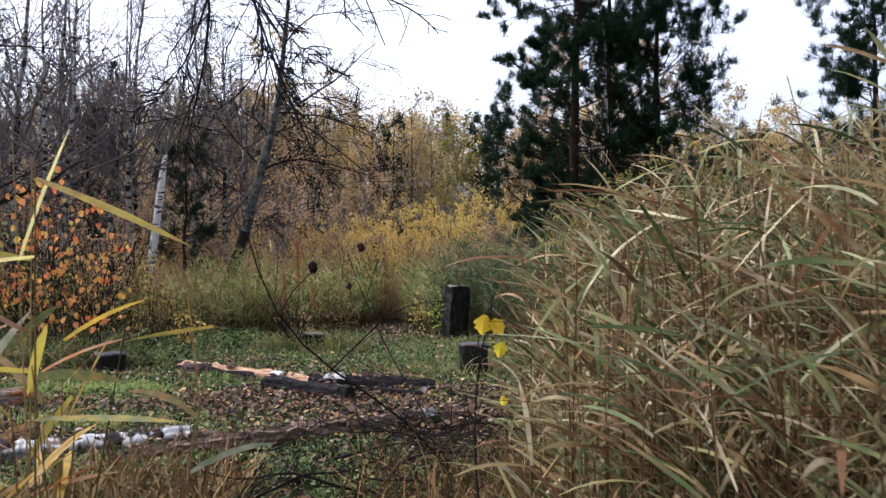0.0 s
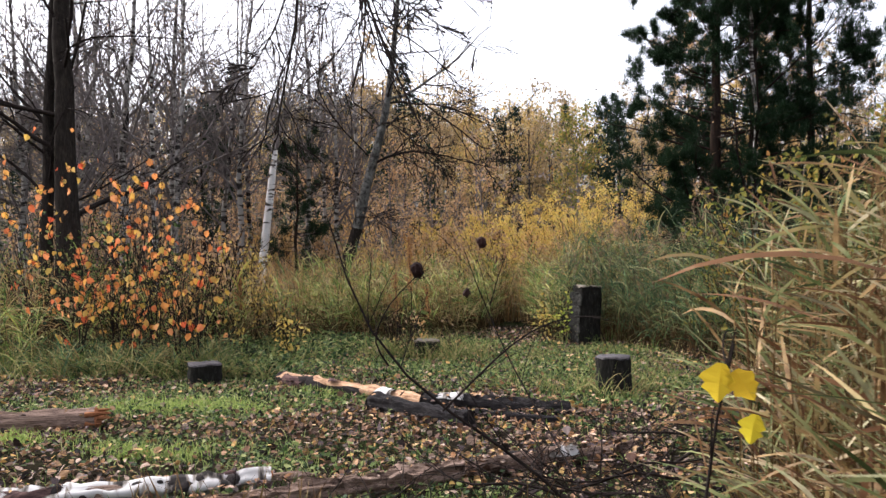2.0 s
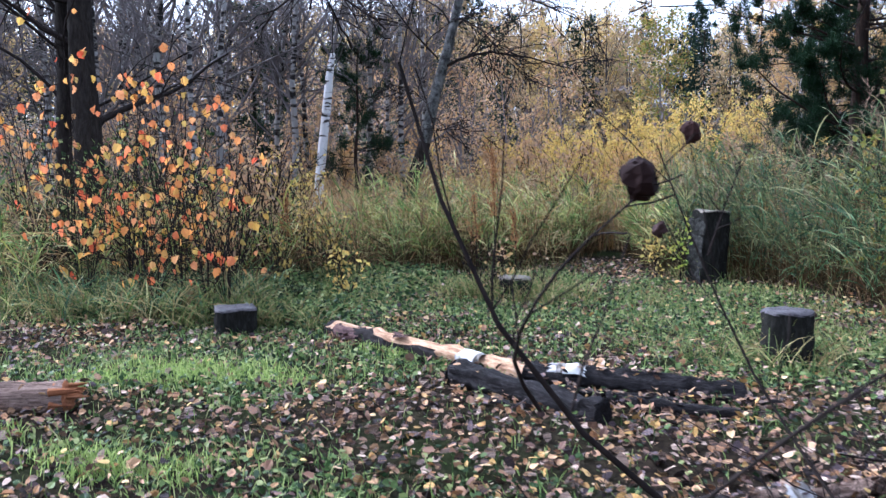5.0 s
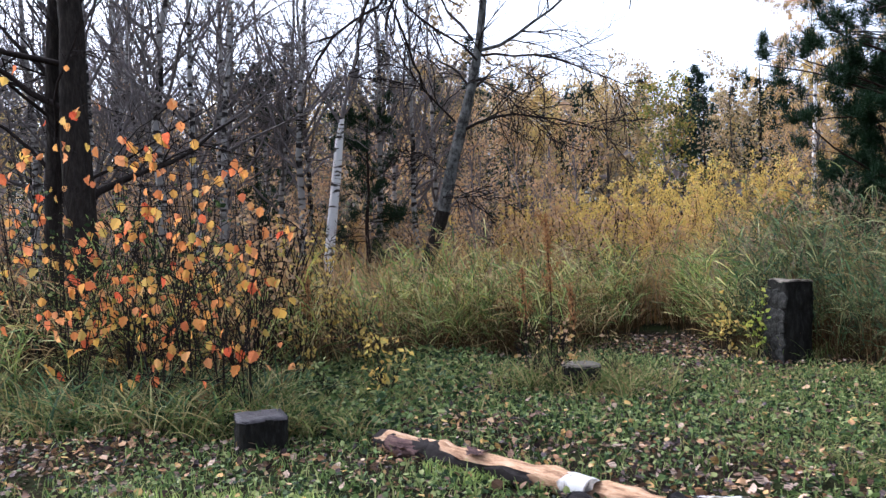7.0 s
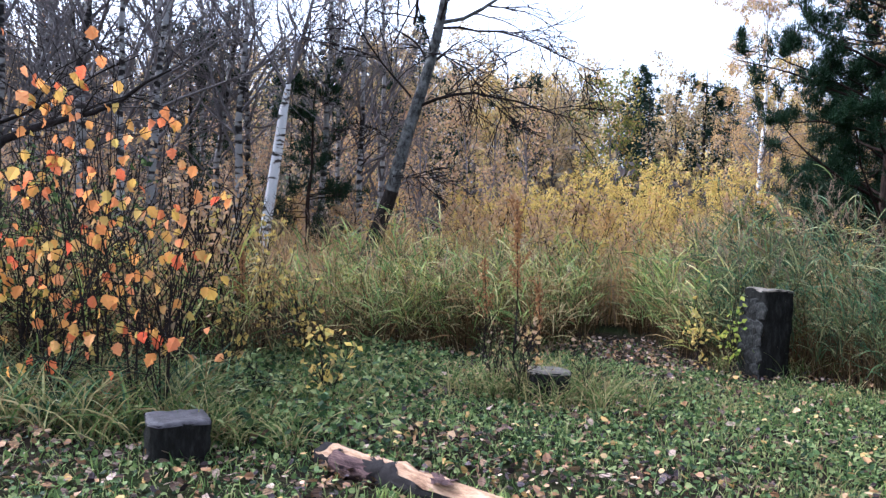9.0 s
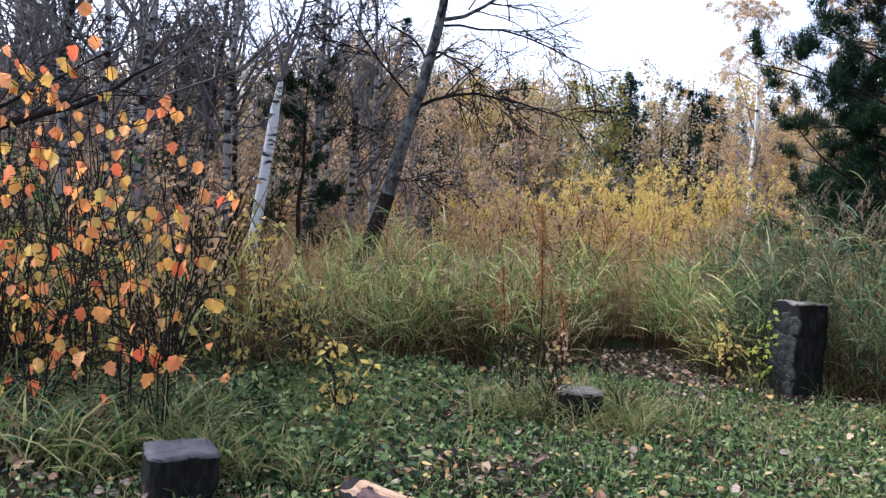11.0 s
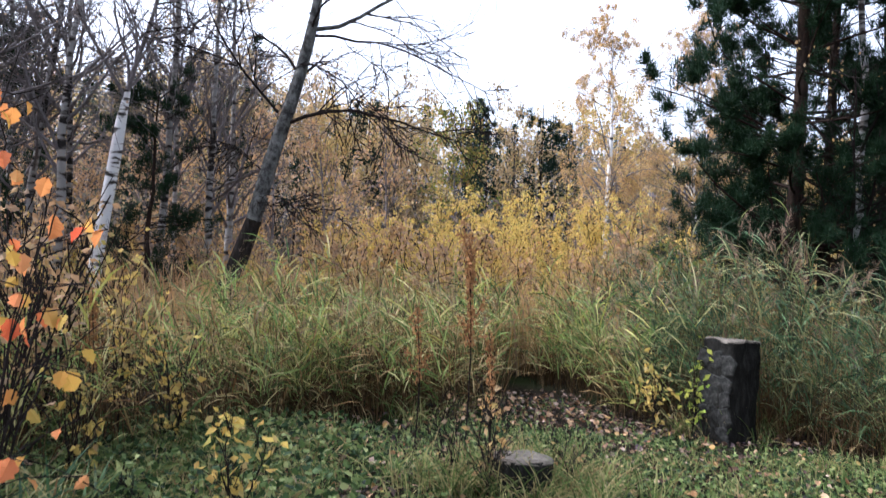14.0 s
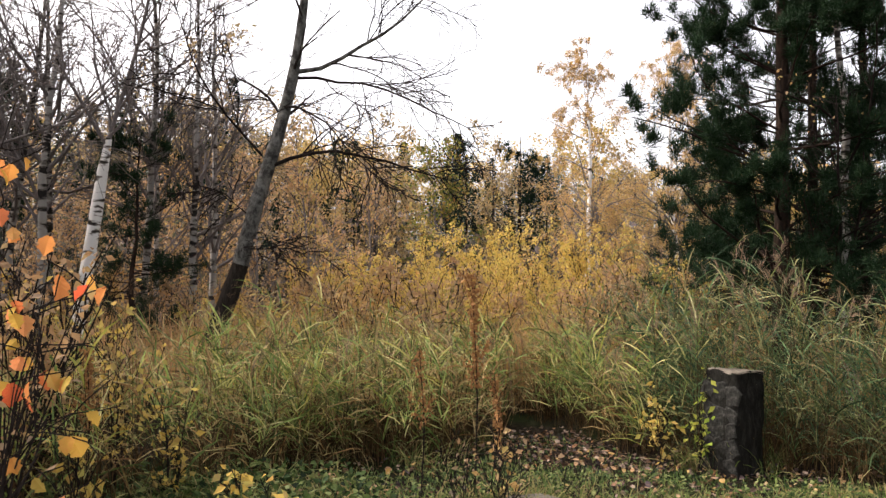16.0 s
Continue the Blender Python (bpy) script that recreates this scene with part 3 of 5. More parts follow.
stuff("sedge_leaves", lf3, SHADED_SEDGE, "blue-green tall sedge round the tall stump, darkened for inner shade", "grass")
pick = rng.uniform(0, 1, len(x)) < np.where(x > -0.5, 0.35, 0.12)
stuff("reed_plumes", plumes(x[pick], y[pick], H[pick] - 0.05, rng), PLUME, "feathery purplish-brown reed seed heads", "reeds")
# Litter between the reeds; its dark colour plays the shade at their base.
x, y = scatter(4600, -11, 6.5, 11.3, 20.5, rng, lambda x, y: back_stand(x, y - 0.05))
stuff("reed_litter", tufts(x, y, rng, 7, 0.75, 0.009, 0.1, (0.0, 0.6), (0.1, 1.4), 2), SHADED_STALK, "brown dry grass between the reeds, darkened for shaded gaps", "grass")

# The meadow of brown grass behind the reeds.
x, y = scatter(4800, -13, 13, 19.8, 32, rng)
stuff("meadow_grass", tufts(x, y, rng, 9, 1.35, 0.022, 0.14, (0.0, 0.4), (0.1, 1.5), 2), MEADOW, "tall tan and orange-brown meadow grass", "grass")
x, y = scatter(2200, -12, 13, 18.5, 32, rng)
stuff("meadow_seed_heads", plumes(x, y, rng.uniform(1.05, 1.65, len(x)), rng, 9, 0.24), PLUME, "faded brown seed heads of meadow grass", "grass")

x, y = scatter(420, -2.4, 0.5, 2.4, 5.6, rng, lambda x, y: np.clip(np.abs(x + 0.25 + 0.1 * y) / 0.5 - 0.3, 0, 1))
stuff("broken_stalks", tufts(x, y, rng, 8, 0.5, 0.010, 0.07, (0.1, 1.1), (0.1, 1.0), 3), REED_STEM, "broken dry stalks beside the trodden path", "reeds")

# The clearing's floor.
x, y = scatter(80000, -9, 4, 4.6, 17.5, rng, lambda x, y: open_ground(x, y) * green_share(x, y))
nn = len(x)
th = rng.uniform(0.0, 0.8, nn)
stuff("lawn_grass", blades(on_ground(x, y, -0.005), rng.uniform(0.04, 0.13, nn), th, th + rng.uniform(0.2, 1.2, nn), rng.uniform(0, 6.28, nn), rng.uniform(0.005, 0.01, nn), 2, rng), GRASS, "short bright green grass of the clearing", "grass")
x, y = scatter(150000, -9, 4, 5, 17.5, rng, lambda x, y: open_ground(x, y) * np.clip(green_share(x, y) * 0.85 * (0.35 + 0.9 * vnoise(x, y, 1.1, 12)), 0, 1))
stuff("ground_ivy", round_leaves(on_ground(x, y) + np.array([0, 0, 1]) * rng.uniform(0.008, 0.06, len(x))[:, None], 0.036, rng, 1.0, 0.65), HERB, "low dark green ground ivy and clover", "plants")
x, y = scatter(1500, -9, 3.5, 5.5, 17.5, rng, lambda x, y: np.exp(-np.abs(back(x) - y) / 0.45))
stuff("edge_grass", tufts(x, y, rng, 14, 0.4, 0.008, 0.09, (0.1, 0.8), (0.5, 1.9), 4), DRY_GRASS, "arching pale green grass at the clearing's edge", "grass")
x, y = scatter(86000, -9, 4.5, 3.0, 18, rng, lambda x, y: np.clip(0.95 - 0.7 * green_share(x, y) - 0.3 * (y > 14.2), 0.1, 1) * np.where(back(x) + 0.5 > y, 1, 0.25))
stuff("leaf_litter", round_leaves(on_ground(x, y, 0.012) + np.array([0, 0, 1]) * rng.uniform(0, 0.045, len(x))[:, None], 0.055 * rng.uniform(0.5, 1.3, len(x)), rng, 0.75, 0.62), LITTER, "damp fallen birch leaves, brown and dark purple", "leaves")

x, y = scatter(3800, -8, 4, 6.5, 17.5, rng, lambda x, y: open_ground(x, y) * np.clip(1.5 * vnoise(x, y, 0.9, 15) - 0.2, 0.05, 1))
stuff("pale_litter", round_leaves(on_ground(x, y, 0.03) + np.array([0, 0, 1]) * rng.uniform(0, 0.05, len(x))[:, None], 0.05 * rng.uniform(0.6, 1.25, len(x)), rng, 0.8, 0.7), leaf_mat("pale_fallen_leaf", [(0.3, 0.17, 0.1), (0.5, 0.34, 0.2), (0.42, 0.26, 0.08), (0.46, 0.32, 0.23), (0.36, 0.19, 0.09), (0.48, 0.34, 0.12)], rough=0.6, see=0.15, spec=0.06), "pale tan and yellow leaves fallen on grass", "leaves")

x, y = scatter(240000, -8, 2.5, 6.8, 15, rng, lambda x, y: 0.9 * np.clip(np.maximum.reduce([1.7 * np.exp(-((x - cx) ** 2 / a + (y - cy) ** 2 / b)) for cx, cy, a, b in ((-3.75, 9.35, 0.8, 0.14), (-3.3, 7.5, 0.3, 0.07), (-4.6, 7.75, 0.4, 0.06), (-4.3, 9.0, 0.3, 0.06), (-2.6, 10.4, 0.2, 0.1))]) - 0.35 - 0.5 * vnoise(x, y, 0.5, 21), 0, 1))
nn = len(x)
th = rng.uniform(0.0, 0.9, nn)
stuff("moss_grass", blades(on_ground(x, y, 0.0), rng.uniform(0.06, 0.12, nn), th, th + rng.uniform(0.2, 1.2, nn), rng.uniform(0, 6.28, nn), rng.uniform(0.006, 0.011, nn), 2, rng), MOSS, "patches of bright yellow-green mossy grass", "grass")

x, y = scatter(1500, -6.2, -2.9, 11.4, 15.4, rng, lambda x, y: np.clip(1.3 - np.abs(y - 0.5 * (back(x) + 12.0)) / 1.6, 0, 1) * np.clip((-3.2 - x) / 0.8, 0.1, 1))
stuff("weedy_grass", tufts(x, y, rng, 11, 0.26, 0.009, 0.09, (0.1, 1.0), (0.5, 1.8), 3), DRY_GRASS, "loose green and yellow grass at the clearing's side", "grass")
x, y = scatter(9000, -6.4, -3.0, 11.2, 15.4, rng, lambda x, y: np.clip((-2.9 - x) / 1.0, 0, 1))
stuff("low_herbs", round_leaves(on_ground(x, y) + np.array([0, 0, 1]) * rng.uniform(0.03, 0.2, len(x))[:, None], 0.06, rng, 0.7, 0.5), HERB, "low leafy green herbs at the clearing's side", "plants")

# ---- trees ----


def bare_birch(seed, height=9.0, r=0.09, lean=(0.3, 0.2), bark=None, twig=None, leaf=0, dense=1.0):
    """A mostly leafless birch: geometry of trunk, branches and leaves."""
    g = np.random.default_rng(seed)
    T = trunk_line(height, lean, g.normal(0, 0.15), 14, g, 0.04)
    R = r * np.linspace(1.1, 0.12, 14)[None] ** 0.9
    a, ra = kids(T, R, int(24 * dense), 0.22, 0.98, 0.75, 0.32, 7, g, -0.5, 0.13, 0.5)
    b, rb = kids(a, ra, 6, 0.2, 1.0, 0.65, 0.5, 5, g, 0.1, 0.16, 0.55, 0.35)
    c, rc = kids(b, rb, 4, 0.15, 1.0, 0.6, 0.65, 4, g, 0.6, 0.15, 0.6, 0.5)
    rc = np.maximum(rc, 0.0042)
    rb = np.maximum(rb, 0.006)
    lv = leaves(along(c, leaf, g), 0.05, g, 0.7) if leaf else None
    return tubes(T, R, 8), (a, np.maximum(ra, 0.01)), join([tubes(b, rb, 3), tubes(c, rc, 3)]), lv


def plant_tree(name, place, geos, mats, label, group=""):
    """A tree from the geometry of its trunk, main branches (lines and radii), twigs and crown."""
    t = thing(name, place, label, "tree", group)
    piece("trunk", geos[0], mats[0], t)
    if geos[1] is not None:
        piece_each("branch", *geos[1], 4, mats[1], t)
    if geos[2] is not None:
        piece("twig_mass", geos[2], mats[1], t)
    if geos[3] is not None:
        piece("crown", geos[3], mats[2], t, smooth=False)
    return t


def place_at(x, y):
    return (x, y, float(rise(x, y)))


# The leaning grey-barked tree behind the reeds.
g = np.random.default_rng(5)
lean = thing("leaning_tree", place_at(-5.75, 21.5), "leaning grey-barked bare tree with a dark foot", "tree")
line = smooth_line([(-0.12, 0, -0.2), (0.2, 0, 0.7), (0.53, 0, 1.6), (0.75, 0.0, 2.3), (0.95, 0, 3.3), (1.13, 0, 3.74), (1.33, 0.05, 4.6), (1.49, 0.1, 5.3), (1.62, 0.15, 6.5), (1.75, 0.2, 8.0), (1.8, 0.2, 10.0)], 22)[None]
LR = np.interp(np.linspace(0, 1, 22), [0, 0.1, 0.3, 0.5, 0.65, 1], [0.19, 0.15, 0.125, 0.095, 0.07, 0.012])[None]
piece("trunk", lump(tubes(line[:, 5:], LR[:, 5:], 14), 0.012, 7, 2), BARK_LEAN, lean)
# The lowest stretch of the trunk, in a darker bark.
piece("dark_foot", lump(tubes(line[:, :6], LR[:, :6] * 1.03, 14), 0.02, 7, 2), BARK_DARK, lean, "dark bark of the foot")
limbs = [
    ([(1.13, 0, 3.72), (1.85, -0.1, 4.0), (2.95, -0.2, 3.86), (4.1, -0.3, 3.62)], 0.05),
    ([(1.49, 0.1, 5.3), (2.0, 0.1, 5.45), (2.55, 0.2, 5.85), (3.3, 0.3, 6.3), (4.2, 0.4, 7.2)], 0.06),
    ([(1.46, 0.1, 5.2), (2.55, -0.1, 5.1), (3.5, -0.3, 4.75), (4.4, -0.5, 4.25)], 0.04),
    ([(1.3, 0, 4.7), (1.9, -0.3, 4.55), (2.4, -0.5, 4.1), (3.1, -0.7, 3.5)], 0.03),
    ([(1.0, 0, 3.9), (0.42, -0.2, 4.6), (-0.2, -0.4, 5.45), (-0.5, -0.6, 6.6)], 0.035),
    ([(1.6, 0.1, 6.2), (1.1, -0.2, 6.9), (0.5, -0.4, 7.3), (-0.2, -0.5, 7.4)], 0.03),
    ([(1.68, 0.15, 7.0), (2.4, -0.2, 7.5), (3.2, -0.4, 7.6), (4.0, -0.6, 7.3)], 0.035),
    ([(1.65, 0.1, 7.0), (1.2, 0.5, 7.9), (0.2, 0.6, 8.6), (-0.8, 0.6, 8.9)], 0.035),
    ([(0.75, 0, 2.35), (1.3, -0.3, 2.5), (2.0, -0.5, 2.25)], 0.018),
    ([(0.85, 0, 2.9), (0.4, -0.2, 3.3), (-0.3, -0.4, 3.3)], 0.015),
]
LP = np.stack([smooth_line(p, 9) for p, _ in limbs])
LP[:, 1:] += np.cumsum(g.normal(0, 0.035, LP[:, 1:].shape), 1)
LRR = np.stack([0.66 * r * np.linspace(1, 0.25, 9) for _, r in limbs])
b, rb = kids(LP, LRR, 14, 0.12, 1.0, 0.75, 0.5, 8, g, 0.3, 0.13, 0.45, 0.35)
c, rc = kids(b, rb, 8, 0.12, 1.0, 0.7, 0.55, 6, g, 0.45, 0.2, 0.6, 0.5)
u, ru = kids(line, LR, 14, 0.45, 0.98, 0.8, 0.2, 7, g, 0.2, 0.15, 0.3)
v, rv = kids(u, ru, 12, 0.2, 1, 0.6, 0.5, 5, g, 0.5, 0.15, 0.5)
for i in range(len(LP)):
    piece("limb", tubes(LP[i:i + 1], LRR[i:i + 1], 6), BARK_LEAN if limbs[i][1] > 0.055 else TWIG, lean)
piece_each("branch", u, np.maximum(ru, 0.009), 4, TWIG, lean)
piece("twig_mass", join([tubes(b, np.maximum(rb, 0.008), 4), tubes(c, np.maximum(rc, 0.0055), 3), tubes(v, np.maximum(rv, 0.005), 3)]), TWIG, lean)
piece("foliage", leaves(along(c, 60, g, 0.7), 0.06, g, 0.9), RUSSET, lean, "last withered leaves", False)

# The white birch behind the reeds, with its broken lower trunk.
g = np.random.default_rng(6)
wb = thing("white_birch", place_at(-7.62, 21.8), "white-barked birch with black scars, nearly bare", "tree")
line = smooth_line([(-0.1, 0, -0.2), (0.02, 0, 1.0), (0.16, 0, 2.2), (0.3, 0, 3.2), (0.38, 0, 4.1), (0.75, 0.1, 5.4), (1.05, 0.1, 7.0), (1.2, 0.1, 9.0)], 18)[None]
WR = np.interp(np.linspace(0, 1, 18), [0, 0.4, 0.46, 1], [0.115, 0.095, 0.05, 0.01])[None]
piece("trunk", tubes(line[:, :9], WR[:, :9], 12), BIRCH, wb)
piece("upper_trunk", tubes(line[:, 8:], WR[:, 8:] * 0.8, 8), TWIG_GREY, wb, "slim grey upper trunk")
a, ra = kids(line, WR, 22, 0.45, 0.98, 0.7, 0.26, 7, g, -0.3, 0.13, 0.55)
b, rb = kids(a, ra, 6, 0.2, 1, 0.6, 0.5, 5, g, 0.4, 0.15, 0.55)
c, rc = kids(b, rb, 4, 0.2, 1, 0.6, 0.6, 4, g, 0.8, 0.15, 0.6)
piece_each("branch", a, np.maximum(ra, 0.01), 5, TWIG_GREY, wb)
piece("twig_mass", join([tubes(b, np.maximum(rb, 0.009), 3), tubes(c, np.maximum(rc, 0.007), 3)]), TWIG_GREY, wb)

# Two dark trunks behind the orange shrub.
for (px, py, r, sd, lx) in ((-8.25, 14.5, 0.2, 21, -0.35), (-8.75, 14.7, 0.11, 22, -0.1)):
    g = np.random.default_rng(sd)
    T = trunk_line(9.5, (lx, 0.2), 0.05, 14, g, 0.02)
    R = r * np.linspace(1.15, 0.3, 14)[None]
    a, ra = kids(T, R, 16, 0.2, 0.95, 0.9, 0.28, 8, g, -0.1, 0.16, 0.28)
    b, rb = kids(a, ra, 6, 0.2, 1, 0.7, 0.5, 6, g, 0.3, 0.16, 0.5)
    c, rc = kids(b, rb, 4, 0.2, 1, 0.6, 0.55, 4, g, 0.5, 0.16, 0.5)
    plant_tree("dark_tree", place_at(px, py), (tubes(T, R, 12), (a, ra), join([tubes(b, np.maximum(rb, 0.006), 3), tubes(c, np.maximum(rc, 0.0045), 3)]), None), (BARK_DARK, TWIG), "dark-barked bare tree behind the orange shrub" if r > 0.15 else "slim dark-barked bare tree beside a thicker trunk")

# The tree beside the clearing whose drooping limbs hang over it.
g = np.random.default_rng(9)
over = thing("overhanging_tree", place_at(-5.8, 8.6), "dark bare tree whose drooping limbs hang over the clearing", "tree")
T = trunk_line(8.5, (0.2, 0.1), 0.05, 12, g, 0.02)
R = 0.13 * np.linspace(1.15, 0.15, 12)[None]
piece("trunk", lump(tubes(T, R, 12), 0.015, 7, 3), BARK_DARK, over)
limbs = [
    ([(0.1, 0, 4.9), (1.2, 0, 6.0), (2.6, -0.05, 5.9), (3.35, -0.1, 4.9), (3.5, -0.15, 3.8), (3.25, 0.2, 3.3), (3.05, 0.35, 2.6)], 0.032),
    ([(0.1, 0, 5.5), (1.8, -0.3, 6.5), (3.3, -0.6, 5.6), (3.95, -0.8, 4.2), (4.2, -0.8, 3.35), (4.37, -0.8, 2.9), (4.6, -0.85, 2.45)], 0.028),
    ([(0.1, 0, 5.9), (2.4, -1.0, 7.0), (4.2, -2.0, 5.6), (4.9, -2.6, 4.2), (5.2, -2.75, 3.4), (5.4, -2.76, 2.95)], 0.017),
    ([(0.1, 0.1, 5.2), (1.5, 0.5, 6.2), (3.0, 0.8, 5.5), (3.7, 0.9, 4.5), (3.8, 1.0, 3.5), (4.1, 1.1, 3.0)], 0.022),
    ([(3.35, -0.1, 4.8), (3.8, -0.3, 4.4), (4.3, -0.4, 3.6), (4.7, -0.5, 3.3), (5.0, -0.5, 3.1)], 0.012),
    ([(3.45, -0.1, 4.2), (3.1, 0.3, 3.6), (2.7, 0.6, 3.2), (2.3, 0.8, 3.1)], 0.012),
]
LP = np.stack([smooth_line(p, 14) for p, _ in limbs])
LRR = np.stack([q * np.linspace(1, 0.25, 14) for _, q in limbs])
piece_each("limb", LP, LRR, 7, TWIG, over)
b, rb = kids(LP, LRR, 19, 0.42, 1.0, 0.8, 0.2, 8, g, 0.3, 0.16, 0.6, 0.35)
c, rc = kids(b, rb, 6, 0.15, 1.0, 0.65, 0.5, 5, g, 0.4, 0.16, 0.65, 0.5)
b[..., 2], c[..., 2] = np.maximum(b[..., 2], 2.3), np.maximum(c[..., 2], 2.2)
piece("twig_mass", join([tubes(b, np.maximum(rb, 0.0062), 4), tubes(c, np.maximum(rc, 0.0038), 3)]), TWIG, over)

# Bare birches of the wood's edge.
protos = []
for i in range(5):
    geos = bare_birch(40 + i, 8.5 + 0.8 * (i % 3), 0.075 + 0.02 * (i % 2), ((-0.6, 0.5, 0.9, -0.2, 0.3)[i], 0.2), leaf=(0, 60, 160, 40, 220)[i], dense=1.05)
    spot = [(-10.1, 20.2), (-9.2, 18.0), (-12.5, 21.5), (-14.5, 19.0), (-11.2, 24.0)][i]
    protos.append(plant_tree("birch_tree", place_at(*spot), geos, (BIRCH_DULL, TWIG_GREY, RUSSET), "slim pale-barked birch, almost bare, at the wood's edge", group="birches of the wood's edge"))
for j, (px, py, i, s) in enumerate([(-16.5, 22.5, 0, 1.1), (-13.0, 16.8, 2, 0.9), (-18.5, 20.0, 3, 1.15), (-9.0, 25.5, 4, 1.05), (-15.0, 26.0, 1, 1.2), (-19.5, 26.0, 2, 1.2), (-6.3, 26.5, 3, 0.95), (-11.8, 28.5, 0, 1.2), (-22.0, 24.0, 4, 1.15), (-8.0, 29.5, 2, 1.0), (-17.5, 30.0, 3, 1.25), (-24.5, 29.0, 1, 1.25), (-12.2, 19.0, 4, 0.8), (-10.8, 17.0, 1, 0.85), (-11.6, 15.4, 0, 0.85), (-14.2, 15.0, 4, 0.9), (-16.8, 17.2, 2, 1.0), (-8.7, 19.0, 2, 0.95), (-7.4, 24.6, 0, 1.1), (-10.2, 22.4, 3, 1.1), (-6.2, 24.0, 1, 0.85), (-9.4, 16.4, 3, 0.95), (-8.5, 22.6, 1, 1.0), (-8.1, 17.2, 4, 0.85), (-12.6, 23.4, 2, 1.1), (-9.6, 23.6, 0, 1.05)]):
    copy_thing(protos[i], pose(*place_at(px, py), 0, 0, 67 * j) @ Matrix.Scale(s, 4))

# ---- conifers ----


def pine(seed, height, r, spread, first, tuft_n, needle=0.19, k=7, arms=84):
    g = np.random.default_rng(seed)
    T = trunk_line(height, (0.15, 0.1), 0.05, 16, g, 0.02)
    R = r * np.linspace(1.15, 0.15, 16)[None]
    a, ra = kids(T, R, arms, first, 0.98, 1.4, spread, 7, g, -0.25, 0.1, 0.24, 0.3, 0.2)
    b, rb = kids(a, ra, 8, 0.25, 1.0, 0.75, 0.42, 5, g, -0.5, 0.12, 0.5)
    c, rc = kids(b, rb, 3, 0.3, 1.0, 0.7, 0.5, 3, g, -0.5, 0.12, 0.6)
    tips = np.concatenate([along(c, tuft_n, g, 0.4), along(b, tuft_n // 3, g, 0.55)])
    n = len(tips) * k
    B = np.repeat(tips, k, 0) + g.normal(0, 0.03, (n, 3))
    th = g.uniform(0.0, 1.9, n)
    nd = blades(B, needle * g.uniform(0.6, 1.2, n), th, th + g.uniform(-0.2, 0.4, n), g.uniform(0, 6.28, n), np.full(n, 0.14 * needle), 1, g)
    return tubes(T, R, 10), (a, np.maximum(ra, 0.008)), tubes(b, np.maximum(rb, 0.005), 3), nd


pine_a = plant_tree("pine_tree", place_at(3.0, 19.8), pine(71, 11.5, 0.13, 0.195, 0.1, 20500, 0.17, 6), (BARK_PINE, BARK_PINE, PINE), "dense dark green pine with a brown trunk", group="pines at the clearing's edge")
pine_b = plant_tree("pine_tree", place_at(3.95, 20.6), pine(72, 10.5, 0.10, 0.22, 0.1, 11500, 0.17, 6), (BARK_PINE, BARK_PINE, PINE), "slimmer dark green pine beside a birch", group="pines at the clearing's edge")
copy_thing(pine_b, pose(*place_at(10.7, 20.5), 0, 0, 140) @ Matrix.Scale(1.0, 4))
copy_thing(pine_b, pose(*place_at(5.5, 21.5), 0, 0, 250) @ Matrix.Scale(1.05, 4))
young_pine = plant_tree("young_pine", place_at(-7.1, 22.9), pine(73, 4.4, 0.06, 0.26, 0.06, 1700, 0.14, 7, arms=40), (BARK_PINE, TWIG, PINE), "small dark green pine among birches")
copy_thing(young_pine, pose(*place_at(-10.5, 25), 0, 0, 120) @ Matrix.Scale(1.3, 4))
geos = bare_birch(77, 8.0, 0.09, (-0.15, 0.1), leaf=200, dense=0.4)
plant_tree("birch_tree", place_at(3.85, 19.3), geos, (BIRCH_DULL, TWIG, GOLD), "white birch trunk standing among dark pines")

# ---- leafy trees and thicket ----


def leafy(seed, height, r, n_leaf, size, first=0.15, spread=0.34, droop=0.4, arms=26, ang=0.7, far=False):
    g = np.random.default_rng(seed)
    T = trunk_line(height, (g.normal(0, 0.3), g.normal(0, 0.3)), 0.1, 12, g, 0.05)
    R = r * np.linspace(1.1, 0.12, 12)[None]
    a, ra = kids(T, R, arms, first, 0.98, ang, spread, 6, g, -0.4 + droop * 0.5, 0.12, 0.45)
    b, rb = kids(a, ra, 5, 0.2, 1.0, 0.6, 0.5, 4, g, droop, 0.14, 0.55)
    c, rc = kids(b, rb, 3, 0.3, 1.0, 0.5, 0.7, 4, g, droop * 2.5, 0.12, 0.6)
    lv = leaves(np.concatenate([along(c, n_leaf * 2 // 3, g, 0.1), along(b, n_leaf // 3, g, 0.3)]) + g.normal(0, size * 0.8, (n_leaf * 2 // 3 + n_leaf // 3, 3)), size, g, 0.6)
    if far:
        return tubes(T[:, ::3], R[:, ::3], 5), None, join([tubes(a[:, ::2], np.maximum(ra[:, ::2], 0.013), 3), tubes(b[:, ::3], np.maximum(rb[:, ::3], 0.008), 3)]), lv
    return tubes(T, R, 6), (a, np.maximum(ra, 0.008)), join([tubes(b, np.maximum(rb, 0.006), 3), tubes(c, np.maximum(rc, 0.005), 3)]), lv


